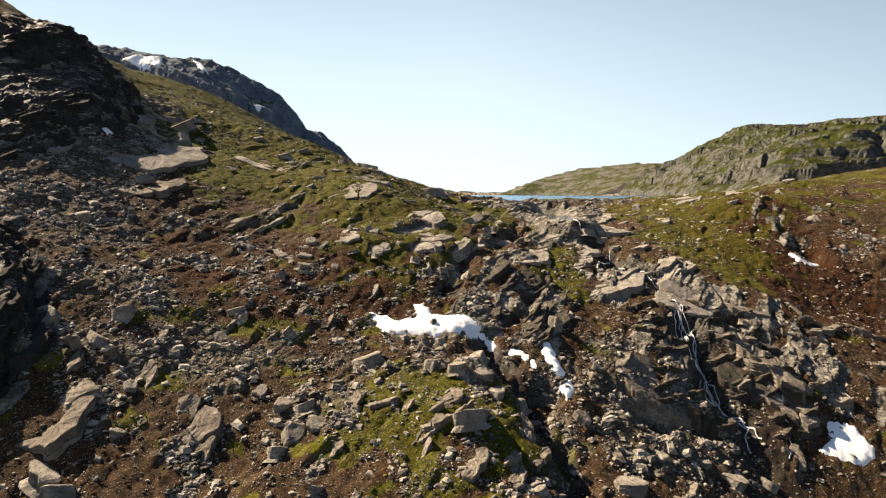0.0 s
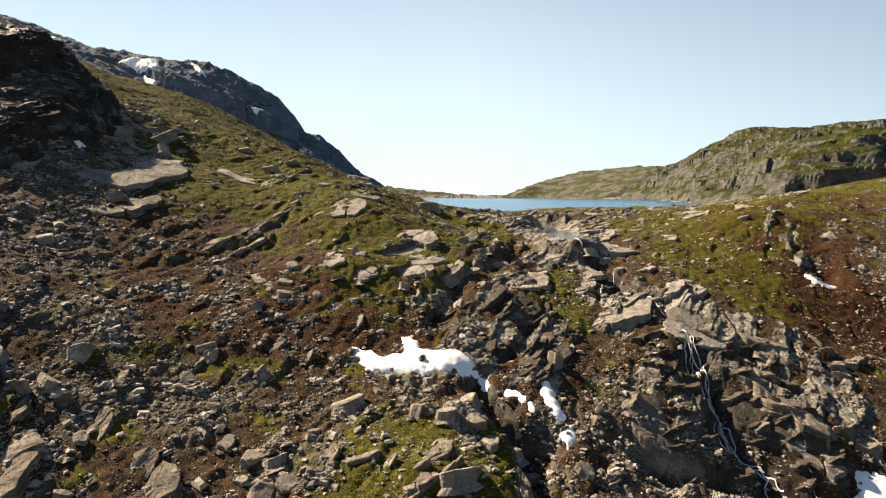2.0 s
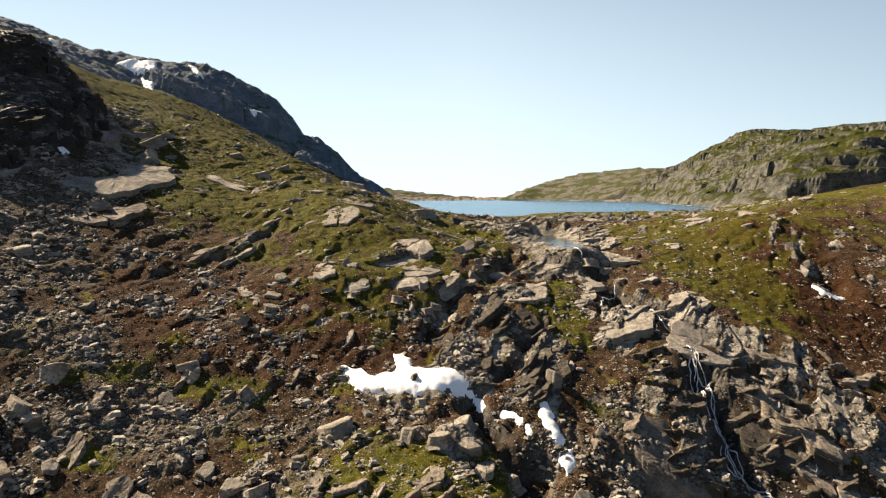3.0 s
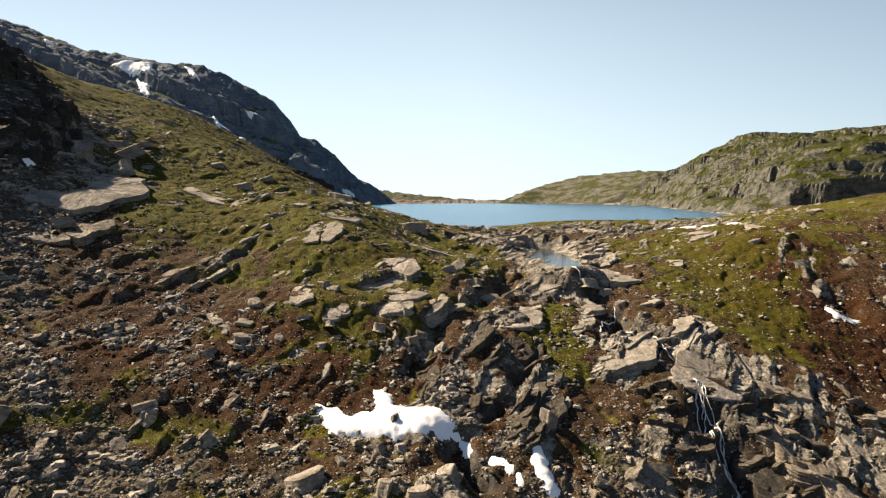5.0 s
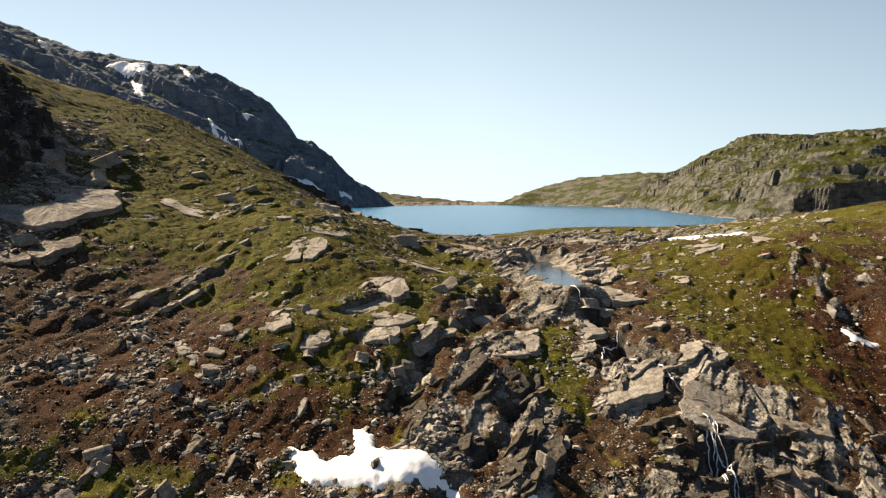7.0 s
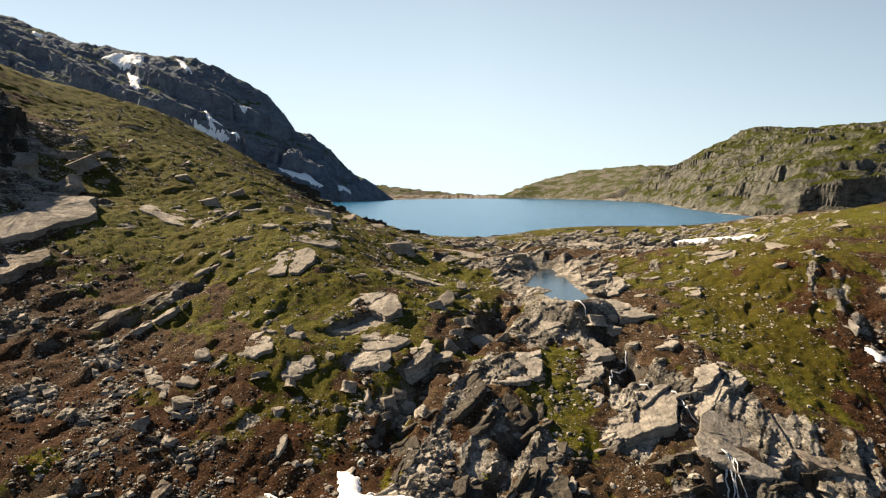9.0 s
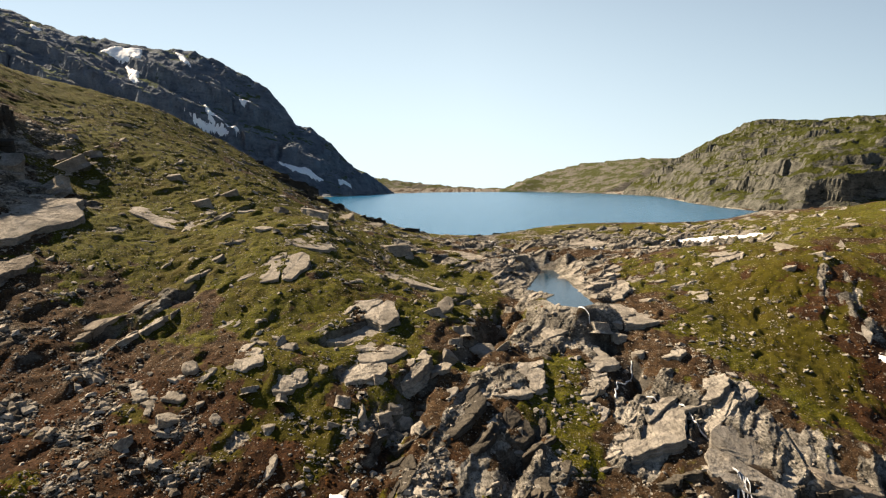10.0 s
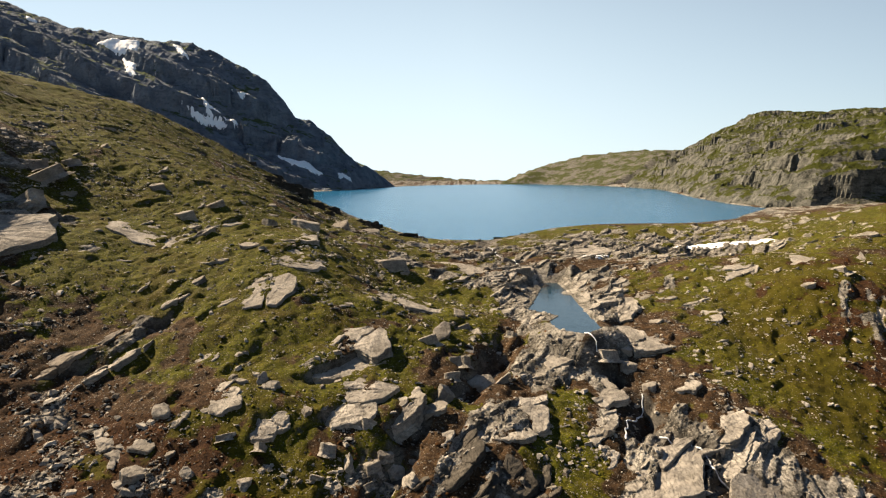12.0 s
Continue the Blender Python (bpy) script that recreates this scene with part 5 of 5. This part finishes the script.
def turf_material(name, shades):
    k = Nodes(name)
    isle = k.tree.nodes.new("ShaderNodeNewGeometry").outputs["Random Per Island"]
    c = k.mix(k.span(isle, 0.0, 0.5), shades[0], shades[1])
    c = k.mix(k.span(isle, 0.5, 1.0), c, shades[2])
    c = k.mix(k.span(k.noise(6, 4, 0.6), 0.35, 0.65, 0, 0.6), c, shades[3])
    return k.finish(c, 0.95, k.bump(k.noise(0.15, 4, 0.7), 0.06, 0.9))


def tussocks(name, seed, count, weight, shades, size, label, category):
    rng = np.random.RandomState(seed)
    n = count * 5
    x, y = rng.uniform(-150, 140, n), 84 + 260 * rng.uniform(0, 1, n) ** 1.25
    rock, grass, scree, rust, moss = covers(x, y)
    z, gap = base(x, y)
    want = weight(rock, grass, scree, rust, moss) * (0.3 + 1.2 * step(-0.3, 0.5, fbm(x, y, 3.5, 3, seed)))
    keep = (rng.uniform(0, 1, n) < want) & (gap > 2) & (outside(x, y, POOL) > 1.5)
    x, y = x[keep][:count], y[keep][:count]
    s = size * (0.6 + 0.9 * rng.uniform(0, 1, len(x)) ** 2)
    ob = scatter(name, [tuft(seed + k) for k in range(6)], x, y, s, 0.42, -0.02, turf_material(name, shades), seed, True)
    tagged(ob, label, category, kind="stuff")


tussocks("grass_tussocks", 61, 13000, lambda rock, grass, scree, rust, moss: grass * (1 - 0.7 * rock),
         ((0.010, 0.015, 0.001), (0.082, 0.084, 0.004), (0.150, 0.136, 0.010), (0.075, 0.056, 0.006)), 0.27, "olive green grass tussocks covering the slope", "grass")
tussocks("heather", 67, 15000, lambda rock, grass, scree, rust, moss: (0.15 + 0.7 * rust) * (1 - grass) * (1 - 0.7 * rock),
         ((0.018, 0.007, 0.003), (0.056, 0.023, 0.007), (0.090, 0.036, 0.009), (0.030, 0.016, 0.005)), 0.33, "rust brown low heather and dry stems", "heather")


# ---- snow left over from winter ----
def drift(name, ring, thick, surface, spacing, label, edge=0.9, far=False):
    """A melting snow patch: rounded at its rim, lying on the surface, its rim cut ragged by the ground."""
    xs = np.arange(min(p[0] for p in ring) - edge, max(p[0] for p in ring) + edge, spacing)
    ys = np.arange(min(p[1] for p in ring) - edge, max(p[1] for p in ring) + edge, spacing)
    gx, gy = np.meshgrid(xs, ys)
    x, y = gx.ravel(), gy.ravel()
    wob = edge * 0.75 * fbm(x, y, edge * 3.0, 4, 811)
    inside = -outside(x, y, ring) + wob
    low = surface(x, y)
    z = low - 0.25 * thick + thick * 1.25 * (1 - np.exp(-np.clip(inside + edge * 0.3, 0, 99) / edge)) - 0.4 * thick * np.clip(-inside / edge, 0, 1) + 0.05 * thick * fbm(x, y, edge * 2.5, 3, 815)
    nx = len(xs)
    ok = (inside > -edge * 0.8).reshape(gx.shape)
    cell = ok[:-1, :-1] & ok[1:, :-1] & ok[:-1, 1:] & ok[1:, 1:]
    j, i = np.nonzero(cell)
    a = j * nx + i
    quads = np.stack([a, a + 1, a + nx + 1, a + nx], 1)
    used, back = np.unique(quads, return_inverse=True)
    me = bpy.data.meshes.new(name)
    co = np.stack([x, y, z], 1)[used]
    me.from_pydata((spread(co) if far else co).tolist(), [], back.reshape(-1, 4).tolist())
    me.shade_smooth()
    me.materials.append(M_SNOW)
    return tagged(new(name, me), label, "snow patch", "old snow patches")


def smooth_land(x, y):
    return 0.12 * on_ground(x, y) + 0.88 * sum(on_ground(x + a, y + b) for a, b in ((2, 0), (-2, 0), (0, 2), (0, -2), (1.2, 1.2), (-1.2, -1.2))) / 6


drift("snow_patch", [(-19.5, 131.6), (-15.5, 131.8), (-13.1, 130.3), (-9.8, 132), (-10.4, 137.2), (-7.5, 136.8), (-6.6, 133.7), (-3.3, 133.8), (0.5, 133.4), (4.8, 131),
                     (4.1, 129.4), (-3.1, 126.6), (-9.7, 125.8), (-14.5, 125.6), (-17, 127.6)], 0.7, smooth_land, 0.35, "wide white old snow patch in a dark gully hollow", 0.7)
drift("snow_patch", [(15.4, 129.4), (17, 129), (19.4, 121.2), (17.3, 120), (15.6, 123.7)], 0.65, smooth_land, 0.3, "narrow white snow strip beside the gully", 0.5)
drift("snow_patch", [(17.7, 119.1), (20.3, 120.5), (20.4, 117.6), (18.8, 115.3), (17.5, 117)], 0.65, smooth_land, 0.3, "small white snow lump beside the gully", 0.5)
drift("snow_patch", [(4.2, 129.5), (6.5, 128.6), (8.9, 126.4), (12.7, 124.7), (14.5, 121.6), (13.6, 121), (11.8, 123.4), (7.8, 125.6), (5.2, 127.6)], 0.22, smooth_land, 0.3,
      "thin broken snow streak along the gully", 0.5)
drift("snow_patch", [(68, 122.1), (70.3, 123.3), (72.7, 122.4), (74.5, 118.7), (73.7, 116.6), (69.4, 115.2), (67.7, 116), (64.7, 117.7), (67.4, 120)], 0.5, smooth_land, 0.3,
      "rounded white snow patch on scree below the waterfall", 0.6)
drift("snow_patch", [(89.6, 189.6), (93.1, 189.4), (97.4, 187.8), (94.1, 185), (90, 185.4)], 0.35, smooth_land, 0.35, "small snow remnant under a rock step", 0.6)
drift("snow_patch", [(79, 305), (88, 309), (100, 312), (112, 311), (115, 306), (101, 305), (88, 304)], 0.4, smooth_land, 0.6, "long flat snow patch near the lake outlet", 1.2)
drift("snow_patch", [(42, 278), (48, 292), (53, 290), (47, 274)], 0.5, smooth_land, 0.4, "small snow remnant between slabs", 0.7)
drift("snow_patch", [(-103.8, 187), (-104.4, 190.4), (-103.0, 189.6), (-101.9, 189.8), (-102.2, 186.2)], 0.4, smooth_land, 0.4, "small snow remnant at the foot of the crag", 0.6)

# streaks on the mountain, in its gullies
def smooth_mountain(x, y):
    return sum(mountain_height(x + a, y + b) for a, b in ((0, 0), (5, 2), (-5, -2), (2, 6), (-2, -6))) / 5


for ring, words in (
        ([(-468, 916), (-447, 924), (-417, 927), (-409, 902), (-440, 905)], "broad snowfield near the mountain's crest"),
        ([(-424, 894), (-398, 875), (-392, 856), (-371, 823), (-388, 830), (-402, 862)], "slanting snow streak in a mountain gully"),
        ([(-318, 859), (-300, 838), (-293, 835), (-260, 828), (-265, 819), (-295, 824)], "slanting snow streak on dark mountain ledges"),
        ([(-220, 827), (-209, 826), (-183, 836), (-163, 834), (-172, 829), (-195, 814)], "long snow streak at the mountain's foot"),
        ([(-154, 856), (-143, 882), (-141, 878), (-150, 852)], "small snow strip above the lake shore"),
        ([(-379, 934), (-366, 932), (-349, 912), (-358, 914)], "thin snow streak below the mountain's crest"),
        ([(-288, 888), (-272, 906), (-270, 902), (-279, 888)], "small snow spot on a mountain ledge"),
        ([(-567, 932), (-551, 932), (-552, 926), (-562, 926)], "small snow spot high on the mountain"),
        ([(-319, 816), (-302, 819), (-283, 827), (-282, 823), (-300, 814)], "thin snow streak on dark mountain ledges")):
    drift("snow_streak", ring, 3.0, smooth_mountain, 1.0, words, 1.2, True)


# ---- running water ----
tagged(plate("water_pool", POOL, 1.0, POOL_LEVEL, 0.4, M_POOL), "shallow dark blue pool of the outlet stream between slabs", "pool", kind="structure")


def strands(name, lines_in, width, label, category, lift=0.22, sunk=0.0):
    """White water running down the land: several thin uneven ribbons in one thing, each strand a part."""
    thing = tagged(new(name), label, category)
    thing.location = (*lines_in[0][0], float(on_ground(np.array([lines_in[0][0][0]]), np.array([lines_in[0][0][1]]))[0]))
    for number, line in enumerate(lines_in):
        pts = []
        for (ax, ay), (bx, by) in zip(line, line[1:]):
            n = max(2, int(math.hypot(bx - ax, by - ay) / 0.35))
            pts += [(ax + (bx - ax) * k / n, ay + (by - ay) * k / n) for k in range(n)]
        pts.append(line[-1])
        p = np.array(pts)
        s = np.arange(len(p)) * 0.35
        zero = np.zeros(len(p))
        p[:, 0] += 0.95 * fbm(s, zero + number * 7.7, 4.2, 4, 901)
        way = np.gradient(p, axis=0)
        way /= np.maximum(np.linalg.norm(way, axis=1), 1e-6)[:, None]
        side = np.stack([-way[:, 1], way[:, 0]], 1)
        half = width * (0.55 + 0.5 * fbm(s, zero + number * 3.1, 1.6, 3, 905)).clip(0.12, 1.3) / 2
        left, right = p + side * half[:, None], p - side * half[:, None]
        zl, zm, zr = on_ground(left[:, 0], left[:, 1]), on_ground(p[:, 0], p[:, 1]), on_ground(right[:, 0], right[:, 1])
        mid_z = np.maximum(zm, np.minimum(zl, zr)) + lift * 1.6
        mid_z = np.maximum(mid_z, np.convolve(np.pad(mid_z, 2, "edge"), np.ones(5) / 5, "valid"))
        mid_z = mid_z - 0.5 * np.clip(fbm(s, zero + number * 5.3, 1.1, 2, 909) * 0.6 + sunk, 0, 1)
        rows = np.stack([np.column_stack([left, mid_z - lift]), np.column_stack([p, mid_z]), np.column_stack([right, mid_z - lift])], 1)
        verts = rows.reshape(-1, 3) - np.array(thing.location)
        faces = [(3 * k + c, 3 * k + c + 1, 3 * k + c + 4, 3 * k + c + 3) for k in range(len(p) - 1) for c in (0, 1)]
        me = bpy.data.meshes.new("strand")
        me.from_pydata(verts.tolist(), [], faces)
        me.shade_smooth()
        me.materials.append(M_FOAM)
        part = new("strand", me)
        part.parent = thing
    return thing


strands("waterfall", [
    [(46.8, 155), (48.1, 149.8), (46.4, 140.3), (46.6, 135.2), (47.7, 130.5), (47.4, 126.7), (48.9, 124.2), (51.9, 122.1), (53.4, 120.6), (54, 118)],
    [(47.4, 150.5), (47.6, 144.6), (48.4, 138), (48.7, 132.6), (48.2, 127), (50.3, 123.6), (52.4, 120.2)],
    [(45.2, 152.8), (46.6, 148.6), (47.1, 143.2)],
    [(51.6, 121.4), (49.6, 119.6), (48, 117.6)],
    [(47.0, 128.4), (46.2, 125.4), (47.6, 122.4)],
    [(46.2, 154.6), (47.2, 149.4), (45.9, 143), (46.9, 137.6), (47.2, 131), (48.1, 125.8), (50.2, 122.2)],
    [(48.6, 148.6), (48.3, 141.5), (47.9, 134.6), (48.6, 129.4), (49.8, 125), (52.9, 121.8)],
    [(53.2, 121), (51.4, 118.6), (52, 116)]], 0.36, "thin white waterfall in several strands over dark wet ledges", "waterfall")
strands("waterfall", [[(61.6, 127), (60.6, 124), (59.9, 121)], [(59.7, 118.6), (58.6, 116.4), (57.6, 114.6)]], 0.3, "faint side trickle of white water over dark rock", "waterfall")
strands("stream", [[(38, 178.4), (38, 175.9), (34.5, 171), (33, 167.8), (33, 165.2)], [(30.4, 196.6), (29.8, 192.2), (31.5, 186.4)], [(38.6, 167.4), (43.6, 163.8), (46.6, 156.4)],
                   [(13, 308), (15.6, 284), (16, 275), (19.7, 267.8), (22.5, 254)]], 0.45, "narrow white mountain stream between rock slabs", "stream", sunk=0.08)
